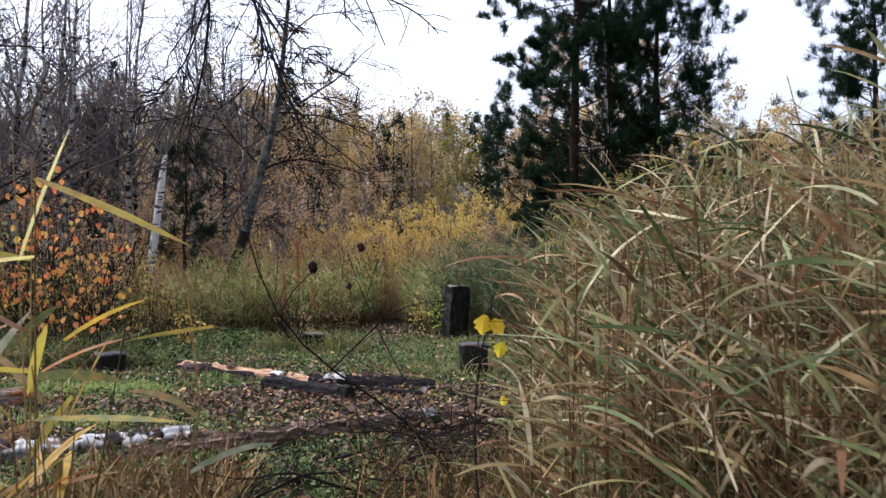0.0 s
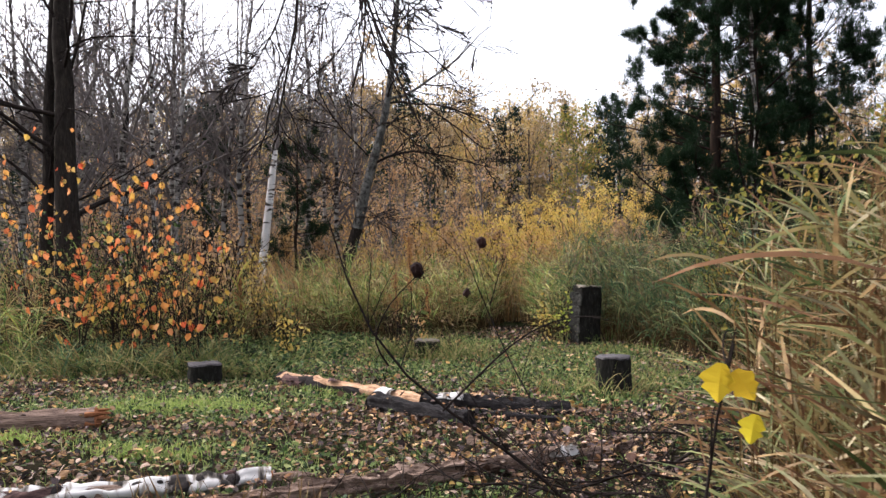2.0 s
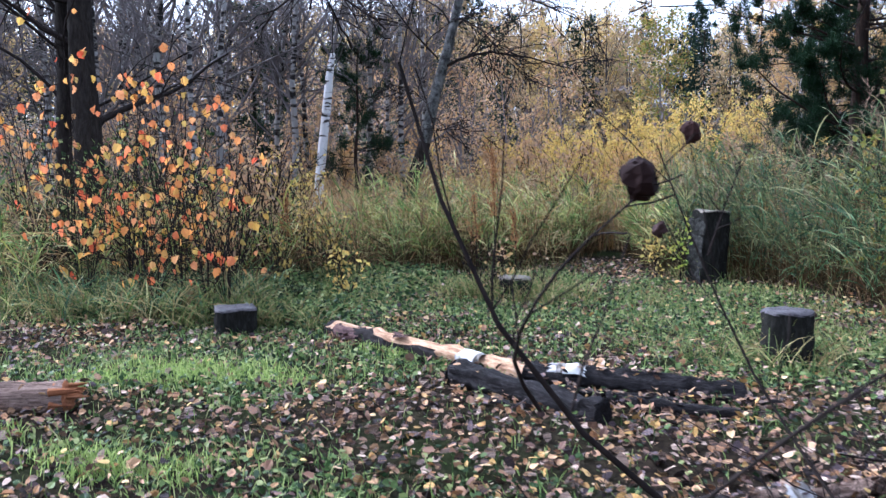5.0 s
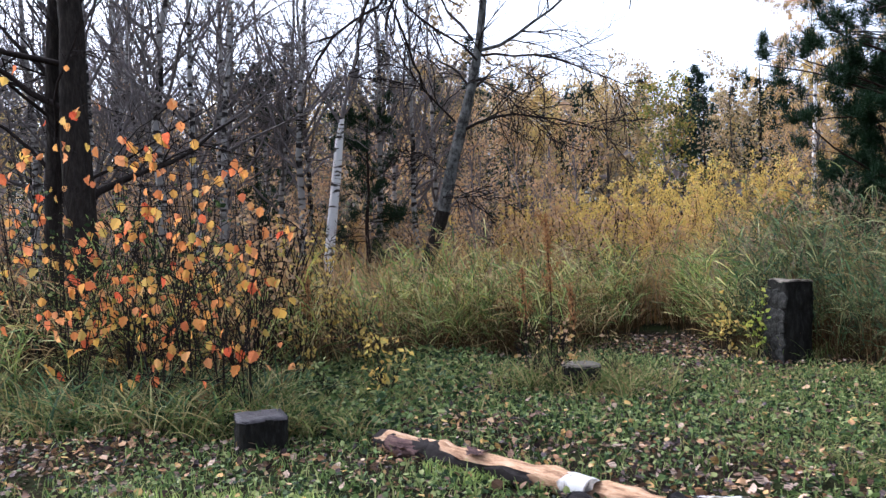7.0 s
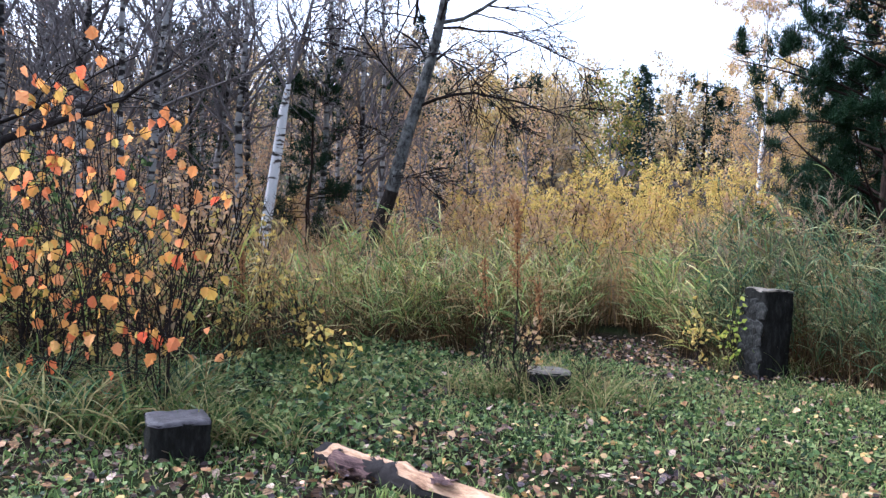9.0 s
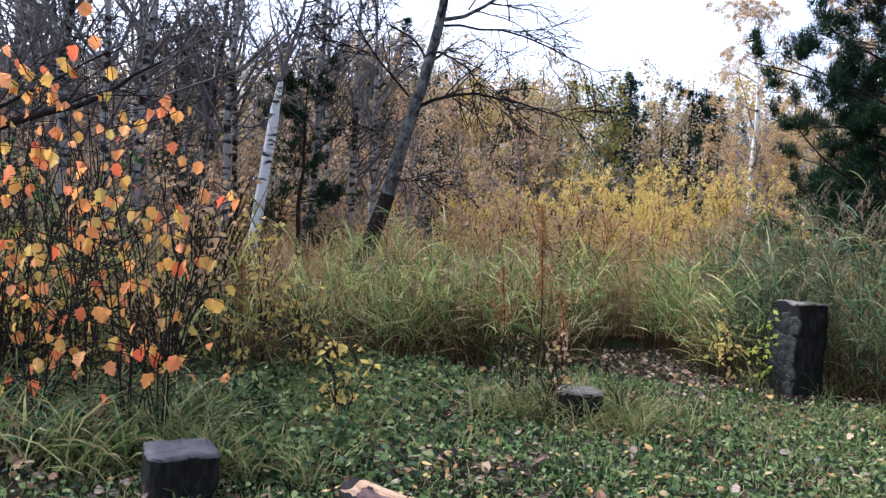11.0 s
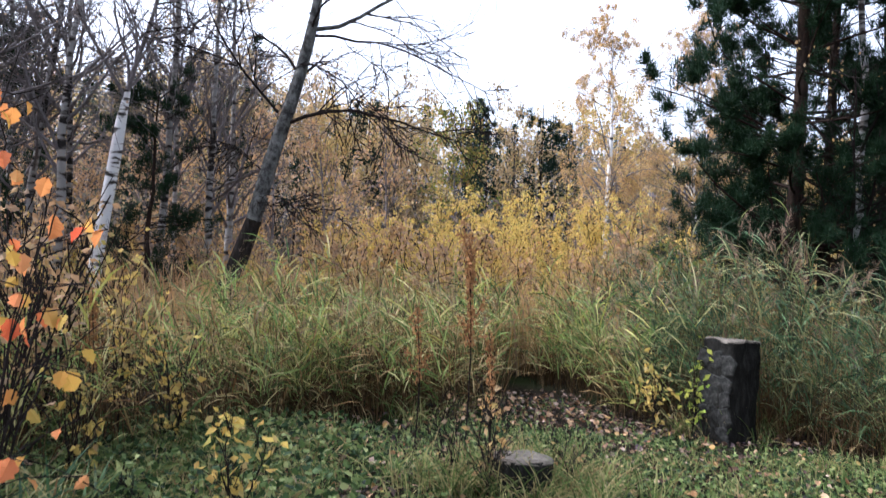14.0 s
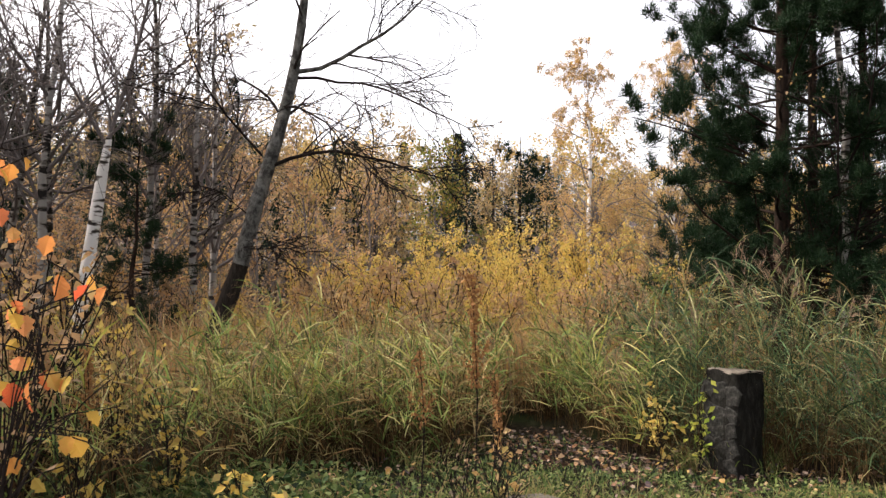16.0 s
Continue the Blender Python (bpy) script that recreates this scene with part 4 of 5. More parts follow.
def bush(seed, height, n_leaf, size, stems=9, out=0.35, far=False):
    """Many-stemmed shrub."""
    g = np.random.default_rng(seed)
    s = np.linspace(0, 1, 7)
    az = g.uniform(0, 6.28, stems)
    o = (g.uniform(0.2, 1, stems) * out * height)[:, None] * s[None] ** 1.3
    h = (height * g.uniform(0.6, 1.05, stems))[:, None] * s[None]
    P = np.stack([o * np.cos(az)[:, None] + g.normal(0, 0.02, (stems, 7)), o * np.sin(az)[:, None] + g.normal(0, 0.02, (stems, 7)), h - 0.05], -1)
    R = np.full((stems, 1), 0.003 + 0.003 * height) * np.linspace(1.0, 0.25, 7)[None]
    b, rb = kids(P, R, 8, 0.15, 1.0, 0.6, 0.3, 5, g, -0.2, 0.12, 0.55)
    c, rc = kids(b, rb, 4, 0.2, 1, 0.6, 0.5, 4, g, 0.1, 0.12, 0.6)
    lv = leaves(np.concatenate([along(c, n_leaf * 3 // 4, g), along(b, n_leaf // 4, g)]) + g.normal(0, size * 0.5, (n_leaf * 3 // 4 + n_leaf // 4, 3)), size, g, 0.35)
    if far:
        return (P[:, ::3], R[:, ::3] * 1.3), tubes(b[:, ::2], np.maximum(rb[:, ::2], 0.006), 3), lv
    return (P, R), join([tubes(b, np.maximum(rb, 0.003), 3), tubes(c, np.maximum(rc, 0.002), 3)]), lv


def plant_bush(name, place, geos, mats, label, group="", category="shrub", scale=1.0):
    t = thing(name, place, label, category, group)
    piece_each("stem", *geos[0], 4, mats[0], t)
    piece("twig_mass", geos[1], mats[0], t)
    piece("foliage", geos[2], mats[1], t, smooth=False)
    return t


gold = plant_tree("golden_birch", place_at(5.75, 40), leafy(81, 11.2, 0.13, 25000, 0.066, 0.18, 0.27, 1.1, 50, 0.75), (BIRCH, TWIG_GREY, GOLD), "tall weeping birch with golden-brown leaves", group="golden birches")
copy_thing(gold, pose(*place_at(10.2, 41), 0, 0, 130) @ Matrix.Scale(1.02, 4))

thick = [plant_bush("yellow_thicket", place_at(*p), bush(90 + i, h, 4800, 0.072, 10, 0.45, True), (TWIG, YELLOW), "thicket of young trees with bright yellow leaves", "yellow thicket") for i, (p, h) in enumerate([((0.6, 29.5), 3.3), ((2.4, 30.5), 3.2), ((-0.9, 30.8), 3.3)])]
g = np.random.default_rng(15)
for j, (px, py, s) in enumerate([(3.6, 30.0, 0.95), (4.8, 31, 0.9), (1.4, 31.5, 1.05), (-2.0, 29, 0.75), (6.2, 31.5, 0.85), (0.2, 27.2, 0.72), (1.9, 27.5, 0.7), (3.7, 27.5, 0.66), (-1.6, 26.2, 0.6), (5.6, 28.5, 0.7), (7.8, 30, 0.8), (-0.5, 24.5, 0.5), (-3.0, 25.5, 0.55), (2.8, 25.2, 0.5), (9.5, 32, 0.9), (-2.6, 32.5, 1.0), (-3.4, 30.5, 0.9), (-4.2, 28.0, 0.7), (-3.4, 27, 0.75), (0.9, 25.5, 0.6), (4.6, 25.6, 0.6), (6.8, 27, 0.7), (-2.2, 27.8, 0.85), (2.8, 29, 0.95), (5.2, 29.8, 0.9), (-1.0, 28.4, 0.85), (8.6, 28, 0.75), (1.2, 23.6, 0.45), (-2.0, 23.4, 0.42), (4.2, 23.3, 0.45), (11.5, 30.5, 0.9)]):
    copy_thing(thick[j % 3], pose(*place_at(px, py), 0, 0, 51 * j) @ Matrix.Scale(s, 4))
low = [plant_bush("orange_undergrowth", place_at(*p), bush(110 + i, 1.85, 1000, 0.07, 6, 0.5, True), (TWIG, (RUSSET, YELLOW, GOLD)[i]), "low undergrowth with russet and yellow leaves", "meadow undergrowth") for i, p in enumerate([(-3.0, 22.5), (-1.2, 23.5), (-5.8, 24.0)])]
for j in range(105):
    px, py = g.uniform(-9, 10), g.uniform(19.6, 29)
    if math.hypot(px + 5.5, py - 21.5) > 0.8:
        copy_thing(low[j % 3], pose(*place_at(px, py), 0, 0, 37 * j) @ Matrix.Scale(g.uniform(0.7, 1.25), 4))
small = [plant_tree("young_birch", place_at(*p), leafy(120 + i, 5.2, 0.04, 1000, 0.10, 0.1, 0.3, 0.2, 24, 0.6, far=True), (HAZY_BARK, TWIG_GREY, m), lb, group="young birches behind the meadow") for i, (p, m, lb) in enumerate([((-4.4, 29.0), RUSSET, "young birch with thin russet leaves"), ((-3.0, 30.5), RUSSET, "young tree with sparse russet leaves"), ((-7.0, 30.0), GOLD, "young birch with sparse golden leaves")])]
for j in range(34):
    px, py = g.uniform(-20, -2.5), g.uniform(26.5, 37)
    copy_thing(small[j % 3 if px > -9 else 1], pose(*place_at(px, py), 0, 0, 71 * j) @ Matrix.Scale(g.uniform(0.6, 1.15), 4))
brown = plant_bush("bare_undergrowth", place_at(-9.0, 22), bush(130, 2.8, 420, 0.08, 10, 0.35, True), (TWIG_GREY, RUSSET), "bare brown undergrowth with a few russet leaves", "wood's undergrowth")
for j in range(34):
    px, py = g.uniform(-24, -6.5), g.uniform(17.5, 28)
    copy_thing(brown, pose(*place_at(px, py), 0, 0, 71 * j) @ Matrix.Scale(g.uniform(0.7, 1.3), 4))


def spruce(seed, height, n):
    g = np.random.default_rng(seed)
    T = trunk_line(height, (0, 0), 0, 8, g, 0.01)
    R = 0.12 * np.linspace(1, 0.1, 8)[None]
    u = g.uniform(0.1, 1, n) ** 0.8
    az = g.uniform(0, 6.28, n)
    rad = (1 - u) * 0.2 * height * g.uniform(0.25, 1, n) ** 0.6
    P = np.stack([rad * np.cos(az), rad * np.sin(az), u * height - rad * 0.35], -1)
    th = g.uniform(1.2, 2.0, n)
    return tubes(T, R, 5), None, None, blades(P, g.uniform(0.25, 0.5, n), th, th + 0.5, az + g.normal(0, 0.5, n), np.full(n, 0.16), 1, g)


# The wood on the rise behind.
FAR_RUSSET = leaf_mat("far_russet_leaf", [(0.2, 0.15, 0.085), (0.34, 0.23, 0.12), (0.27, 0.22, 0.12), (0.42, 0.28, 0.13)], see=0.35)
FAR_GOLD = leaf_mat("far_golden_leaf", [(0.42, 0.27, 0.1), (0.52, 0.34, 0.12), (0.36, 0.29, 0.11), (0.54, 0.4, 0.14)], see=0.4)
BARK_FAR = bark_mat("far_brown_bark", [(0.03, 0.026, 0.023), (0.085, 0.072, 0.064)], bump=0.1)
far = [
    plant_tree("far_birch", place_at(-13, 54), leafy(140, 11.5, 0.1, 1900, 0.2, 0.12, 0.25, 0.4, far=True), (HAZY_BARK, BARK_FAR, FAR_GOLD), "tall birch with golden leaves in the wood", group="trees of the far wood"),
    plant_tree("far_birch", place_at(-7, 57), leafy(141, 12.0, 0.1, 1900, 0.2, 0.12, 0.25, 0.4, far=True), (BARK_FAR, BARK_FAR, FAR_RUSSET), "tall birch with russet leaves in the wood", group="trees of the far wood"),
    plant_tree("far_bare_tree", place_at(-2, 55), leafy(142, 11.0, 0.1, 600, 0.2, 0.15, 0.3, 0.1, 34, far=True), (BARK_FAR, BARK_FAR, FAR_RUSSET), "nearly bare grey-brown tree in the wood", group="trees of the far wood"),
    plant_tree("far_spruce", place_at(4, 66), spruce(143, 12.5, 1500), (BARK_DARK, BARK_DARK, SPRUCE), "dark green spruce in the wood", group="trees of the far wood"),
    plant_tree("far_pine", place_at(-9, 62), pine(144, 12.0, 0.13, 0.2, 0.3, 420, 0.5, 6, arms=24)[:1] + (None, None) + pine(144, 12.0, 0.13, 0.2, 0.3, 420, 0.5, 6, arms=24)[3:], (BARK_PINE, BARK_PINE, SPRUCE), "dark pine in the wood", group="trees of the far wood"),
    plant_tree("far_yellow_tree", place_at(1.2, 50), leafy(145, 8.6, 0.1, 3000, 0.17, 0.3, 0.36, 0.1, 30, far=True), (TWIG_GREY, TWIG_GREY, LIME), "lime-yellow tree standing before the wood", group="trees of the far wood"),
]
g = np.random.default_rng(19)
for j in range(150):
    py = 50 + 32 * (j / 150) ** 0.9
    px = g.uniform(-0.85, 0.62) * py
    kind = g.choice(5, p=[0.3, 0.3, 0.2, 0.12, 0.08])
    copy_thing(far[kind], pose(*place_at(px, py), 0, 0, 360 * g.uniform()) @ Matrix.Scale(g.uniform(0.8, 1.08) * (1.15 if px < -8 else 1.0), 4))

for px, py, s in ((3.4, 64, 0.92), (4.3, 66, 0.96), (7.2, 60, 0.86), (8.2, 62, 0.84), (9.6, 66, 0.9), (-3.8, 62, 0.98), (-5.0, 60, 0.92), (-14.5, 58, 1.0), (0.4, 68, 0.95)):
    copy_thing(far[3 if px > 0 else 4], pose(*place_at(px, py), 0, 0, 97 * px) @ Matrix.Scale(s, 4))

# Dark conifers between the birches and the rise.
for j, (px, py, s) in enumerate([(-10.5, 36, 0.52), (-13.5, 34, 0.5), (-16.0, 38, 0.58), (-19.5, 35, 0.55), (-22.5, 39, 0.62), (-8.2, 40, 0.5), (-12.0, 42, 0.6), (-25.5, 36, 0.6), (-18.0, 43, 0.62), (-6.4, 43, 0.5), (-21.5, 44, 0.66), (-28.0, 42, 0.66), (-14.8, 46, 0.68), (-9.8, 47, 0.62)]):
    copy_thing(far[3 if j % 3 else 4], pose(*place_at(px, py), 0, 0, 83 * j) @ Matrix.Scale(s, 4))

# Undergrowth and fine branches that close the wood between its trunks.
g = np.random.default_rng(23)
n = 26000
py = g.uniform(44, 82, n)
px = g.uniform(-0.9, 0.7, n) * py
hh = g.uniform(0, 1, n) ** 1.4 * (3.0 + 3.5 * vnoise(px, py, 9, 31))
stuff("far_undergrowth", leaves(on_ground(px, py) + np.array([0, 0, 1]) * hh[:, None], 0.42, g, 0.3, 0.6), leaf_mat("far_undergrowth", [(0.09, 0.078, 0.076), (0.15, 0.115, 0.1), (0.09, 0.085, 0.068), (0.28, 0.19, 0.09), (0.17, 0.145, 0.138)]), "grey-brown undergrowth of the far wood", "undergrowth")
n = 9000
py = g.uniform(29, 44, n)
px = -7 - g.uniform(0, 1, n) * (0.9 * py - 7)
hh = g.uniform(0, 1, n) ** 1.2 * 4.0
stuff("wood_undergrowth", leaves(on_ground(px, py) + np.array([0, 0, 1]) * hh[:, None], 0.24, g, 0.3, 0.45), leaf_mat("dark_undergrowth", [(0.12, 0.11, 0.09), (0.26, 0.2, 0.17), (0.1, 0.12, 0.075), (0.4, 0.27, 0.14)]), "dark brown and green undergrowth of the wood", "undergrowth")


def crowns(trees, per, size, g):
    """Rounded crowns of many small leaf clumps: trees is (n, 4), place on the plan, height and breadth."""
    n = len(trees)
    a = unit(g.normal(size=(n, per, 3))) * g.uniform(0.35, 1.0, (n, per, 1)) ** 0.5
    lobe = 1 + 0.3 * np.sin(3 * np.arctan2(a[..., 1], a[..., 0]) + g.uniform(0, 6, (n, 1))) * np.cos(4 * a[..., 2] + g.uniform(0, 6, (n, 1)))
    a = a * lobe[..., None]
    h, w = trees[:, 2, None], trees[:, 3, None]
    P = np.stack([trees[:, 0, None] + a[..., 0] * w, trees[:, 1, None] + a[..., 1] * w, rise(trees[:, 0], trees[:, 1])[:, None] + h * 0.58 + a[..., 2] * h * 0.4], -1).reshape(-1, 3)
    return leaves(P, size, g, 0.5, 0.6)


n = 430
py = g.uniform(56, 96, n)
px = g.uniform(-0.85, 0.65, n) * py
az = px / py
hh = np.interp(az, [-0.4, -0.12, 0.05, 0.2, 0.4], [0.2, 0.2, 0.165, 0.155, 0.165]) * py * g.uniform(0.82, 1.05, n) + 1.4 - rise(px, py)
spots = np.stack([px, py, hh, g.uniform(1.5, 2.6, n)], -1)
tone = np.clip(vnoise(px, py, 9, 35) + g.normal(0, 0.13, n), 0, 0.999)
for lo, hi, m, lb in ((0, 0.35, FAR_RUSSET, "russet and brown crowns of the far wood"), (0.35, 0.47, leaf_mat("far_grey_crown", [(0.1, 0.088, 0.076), (0.19, 0.155, 0.125), (0.26, 0.19, 0.13)]), "grey-brown thinning crowns of the far wood"), (0.47, 0.62, leaf_mat("far_dark_crown", [(0.03, 0.042, 0.028), (0.06, 0.08, 0.05), (0.12, 0.13, 0.06)]), "dark green crowns of the far wood"), (0.62, 1.01, FAR_GOLD, "golden crowns of the far wood")):
    stuff("far_crowns", crowns(spots[(tone >= lo) & (tone < hi)], 330, 0.25, g), m, lb, "woods")

# ---- stumps and logs ----


def disc(P, R, at_end, sides, seed, mat_r=1.0):
    """Closing face of a tube, as rings of quads with a dished middle."""
    k = -1 if at_end else 0
    c = P[k]
    t = unit(P[-1] - P[-2]) if at_end else unit(P[0] - P[1])
    ref = np.array([1.0, 0.2, 0]) if abs(t[2]) > 0.8 else np.array([0, 0.1, 1.0])
    u = unit(np.cross(t, ref))
    w = np.cross(t, u)
    a = np.linspace(0, 2 * np.pi, sides, endpoint=False)
    rings = []
    for q, d in ((1.0, -0.004), (0.96, 0.006), (0.6, 0.004), (0.25, 0.0), (0.0, 0.0)):
        rings.append(c + t * d + R[k] * q * mat_r * (np.cos(a)[:, None] * u + np.sin(a)[:, None] * w))
    V = np.concatenate(rings)
    j, s = np.meshgrid(np.arange(4), np.arange(sides), indexing="ij")
    s2 = (s + 1) % sides
    F = np.stack([j * sides + s, j * sides + s2, (j + 1) * sides + s2, (j + 1) * sides + s], -1).reshape(-1, 4)
    return V, (F if np.dot(np.cross(u, w), t) > 0 else F[:, ::-1])


def stump(place, width, height, label, body, top, turn=0.0, lean=(0, 0), square=0.6, seed=1):
    """A hewn block of trunk: squarish body with worn corners and a sawn top."""
    t = thing("tree_stump", place, label, "stump", "", turn)
    n, k = 32, 16
    a = np.linspace(0, 2 * np.pi, n, endpoint=False) + 0.01
    e = 2 + 6 * square
    rr = (np.abs(np.cos(a)) ** e + np.abs(np.sin(a)) ** e) ** (-1 / e)
    s = np.linspace(0, 1, k)
    zz = -0.08 + (height + 0.08) * s
    flare = 1 + 0.16 * np.exp(-s * 7)
    V = np.stack([
        width / 2 * rr[None] * np.cos(a)[None] * flare[:, None] + lean[0] * s[:, None],
        width / 2 * rr[None] * np.sin(a)[None] * flare[:, None] + lean[1] * s[:, None],
        np.repeat(zz[:, None], n, 1)], -1)
    j, q = np.meshgrid(np.arange(k - 1), np.arange(n), indexing="ij")
    q2 = (q + 1) % n
    F = np.stack([j * n + q, j * n + q2, (j + 1) * n + q2, (j + 1) * n + q], -1).reshape(-1, 4)
    piece("body", lump(lump((V.reshape(-1, 3), F), 0.03 * min(1, height / 0.7), 6, seed), 0.012, 22, seed), body, t)
    rings = []
    for f, dz in ((1.02, -0.012), (0.97, 0.008), (0.7, 0.012), (0.35, 0.008), (0.0, 0.0)):
        rings.append(np.stack([width / 2 * rr * f * np.cos(a) + lean[0], width / 2 * rr * f * np.sin(a) + lean[1], np.full(n, height + dz)], -1))
    V = np.concatenate(rings)
    j, q = np.meshgrid(np.arange(4), np.arange(n), indexing="ij")
    q2 = (q + 1) % n
    F = np.stack([j * n + q, j * n + q2, (j + 1) * n + q2, (j + 1) * n + q], -1).reshape(-1, 4)
    piece("cut_top", lump(lump((V, F), 0.03 * min(1, height / 0.7), 6, seed), 0.01, 14, seed + 4), top, t, "sawn weathered top")
    return t


tall = stump(place_at(0.20, 15.46), 0.40, 0.95, "tall dark hewn stump with cracked grey bark", STUMP, STUMP_TOP, 24, (0.09, 0.02), 0.7, 3)
stump(place_at(0.38, 10.72), 0.36, 0.40, "low dark wet stump among fallen leaves", STUMP, STUMP_TOP_DARK, 8, (0, 0), 0.15, 5)
stump(place_at(-4.36, 11.0), 0.37, 0.235, "low square dark stump in grass", STUMP, STUMP_TOP_DARK, 30, (0, 0), 0.9, 7)
stump(place_at(-2.10, 13.45), 0.36, 0.27, "low old stump with a pale top, half hidden in grass", STUMP, STUMP_TOP, 15, (0.02, 0), 0.2, 9)

# The rotten foot of a birch behind the orange shrubs.
stub = thing("birch_snag", place_at(-6.3, 14.6), "short rotten birch snag with peeling white bark", "snag")
line = smooth_line([(0, 0, -0.1), (0.05, 0, 0.3), (0.16, 0, 0.7), (0.3, 0.02, 1.15)], 10)[None]
piece("trunk", lump(tubes(line, np.linspace(0.17, 0.09, 10)[None], 14), 0.06, 7, 4), BARK_DARK, stub)
piece("bark", lump(tubes(line[:, :4] + np.array([0.03, -0.03, 0.12]), np.array([[0.15, 0.155, 0.15, 0.12]]), 12), 0.05, 8, 5), BIRCH, stub, "white bark near the foot")

# Cracked bark plates on the tall stump.
g = np.random.default_rng(33)


def plate(w, h, d):
    """A thin split plate of bark with broken corners."""
    a = np.array([(-0.5, -0.42), (-0.2, -0.52), (0.42, -0.46), (0.5, 0.3), (0.2, 0.5), (-0.44, 0.44)]) * g.uniform(0.7, 1.25, (6, 2))
    f = np.concatenate([np.column_stack([a[:, 0] * w, np.full(6, 0.0), a[:, 1] * h]), np.column_stack([a[:, 0] * w * 0.85, np.full(6, -d), a[:, 1] * h * 0.85])])
    q = [(i, (i + 1) % 6, 6 + (i + 1) % 6, 6 + i) for i in range(6)] + [(6, 7, 8, 9), (6, 9, 10, 11)]
    return f, np.array(q)


for i in range(15):
    me = mesh_of("bark_plate", plate(g.uniform(0.13, 0.19), g.uniform(0.10, 0.22), 0.012), PLATE)
    o = new("bark_plate", me)
    o.parent = tall
    z = 0.08 + 0.8 * (i // 3) / 5 + g.uniform(0, 0.06)
    o.matrix_basis = pose(-0.192 + 0.09 * z, 0.13 - 0.13 * (i % 3) + 0.02 * z + g.uniform(-0.01, 0.01), z, 0, g.uniform(-25, 25), -90)


def log(name, a, b, r0, r1, label, skin, ends, sides=20, k=26, bend=0.03, seed=1, rough=0.02, ridge=0.06):
    """A felled trunk lying on the ground from a to b; its own x axis runs along it."""
    a, b = Vector((*a, 0)), Vector((*b, 0))
    d = b - a
    t = thing(name, (a.x, a.y, float(rise(a.x, a.y)) + r0 * 0.75), label, "log", "", math.degrees(math.atan2(d.y, d.x)))
    g = np.random.default_rng(seed)
    L = d.length
    s = np.linspace(0, 1, k)
    dz = float(rise(b.x, b.y) - rise(a.x, a.y)) + 0.75 * (r1 - r0)
    P = np.stack([L * s, bend * np.sin(3 * s + seed), dz * s], -1)
    R = r0 + (r1 - r0) * s + g.normal(0, 0.05 * r0, k)
    v, f = tubes(P[None], R[None], sides)
    v = v.reshape(k, sides, 3)
    groove = g.normal(0, ridge, sides)[None] + 0.5 * np.cumsum(g.normal(0, ridge / 4, (k, sides)), 0)
    v = P[:, None] + (v - P[:, None]) * (1 + np.clip(groove, -0.25, 0.25))[..., None]
    v[0] = P[0] + (v[0] - P[0]) * 0.93
    piece("bark", lump(lump((v.reshape(-1, 3), f), rough, 9, seed), 0.35 * rough, 26, seed + 2), skin, t)
    for e in (False, True):
        piece("end", lump(disc(P, R, e, sides, seed), rough, 9, seed), ends, t, "broken end grain")
    return t


def band(parent, x0, x1, r, mat, name, label, seed, arc=(0, 6.283), ripple=0.012):
    """A strip of other bark round a log, from x0 to x1 along it."""
    n, k = 20, 8
    a = np.linspace(*arc, n)
    g = np.random.default_rng(seed)
    lo, hi = x0 + g.normal(0, 0.02, n), x1 + g.normal(0, 0.02, n)
    s = np.linspace(0, 1, k)
    X = lo[None] + (hi - lo)[None] * s[:, None]
    bulge = r * (1 + 0.06 * np.sin(np.pi * s))[:, None]
    V = np.stack([X, bulge * np.cos(a)[None], bulge * np.sin(a)[None]], -1).reshape(-1, 3)
    j, q = np.meshgrid(np.arange(k - 1), np.arange(n - 1), indexing="ij")
    F = np.stack([j * n + q, j * n + q + 1, (j + 1) * n + q + 1, (j + 1) * n + q], -1).reshape(-1, 4)
    return piece(name, lump((V, F), ripple, 12, seed), mat, parent, label)


birch = log("birch_log", (-3.85, 5.95), (-2.05, 6.74), 0.072, 0.066, "fallen birch log with white bark and black patches", BIRCH_LOG, SPLINTER, seed=2, rough=0.04, ridge=0.12)
for i, (x0, w) in enumerate([(0.3, 0.05), (0.9, 0.22), (1.34, 0.04), (1.6, 0.05), (1.8, 0.06)]):
    a0 = (0.3, 2.2, 1.2, 0.5, 1.7)[i]
    band(birch, x0, x0 + w, 0.075, (BLACK, BARE_WOOD, BLACK, BLACK, BLACK)[i], "bark_scar", "black bark scar" if i != 1 else "bare brown patch", 60 + i, (a0 - 0.2, a0 + 1.3))
for i, (x0, w, a0) in enumerate([(0.42, 0.3, 1.9), (0.05, 0.2, 2.4), (1.12, 0.16, 2.7), (1.66, 0.12, 1.2)]):
    band(birch, x0, x0 + w, 0.079, ROTTEN, "bark_patch", "torn brown bark", 160 + i, (a0 - 0.3, a0 + 0.9), 0.03)
piece("bare_end", lump(tubes(np.array([[(1.86, 0, 0.0), (2.0, 0.005, 0.005), (2.15, 0.03, 0.01), (2.32, 0.05, 0.0)]]), np.array([[0.055, 0.05, 0.035, 0.008]]), 9), 0.02, 14, 3), BARE_WOOD, birch, "bare splintered end")
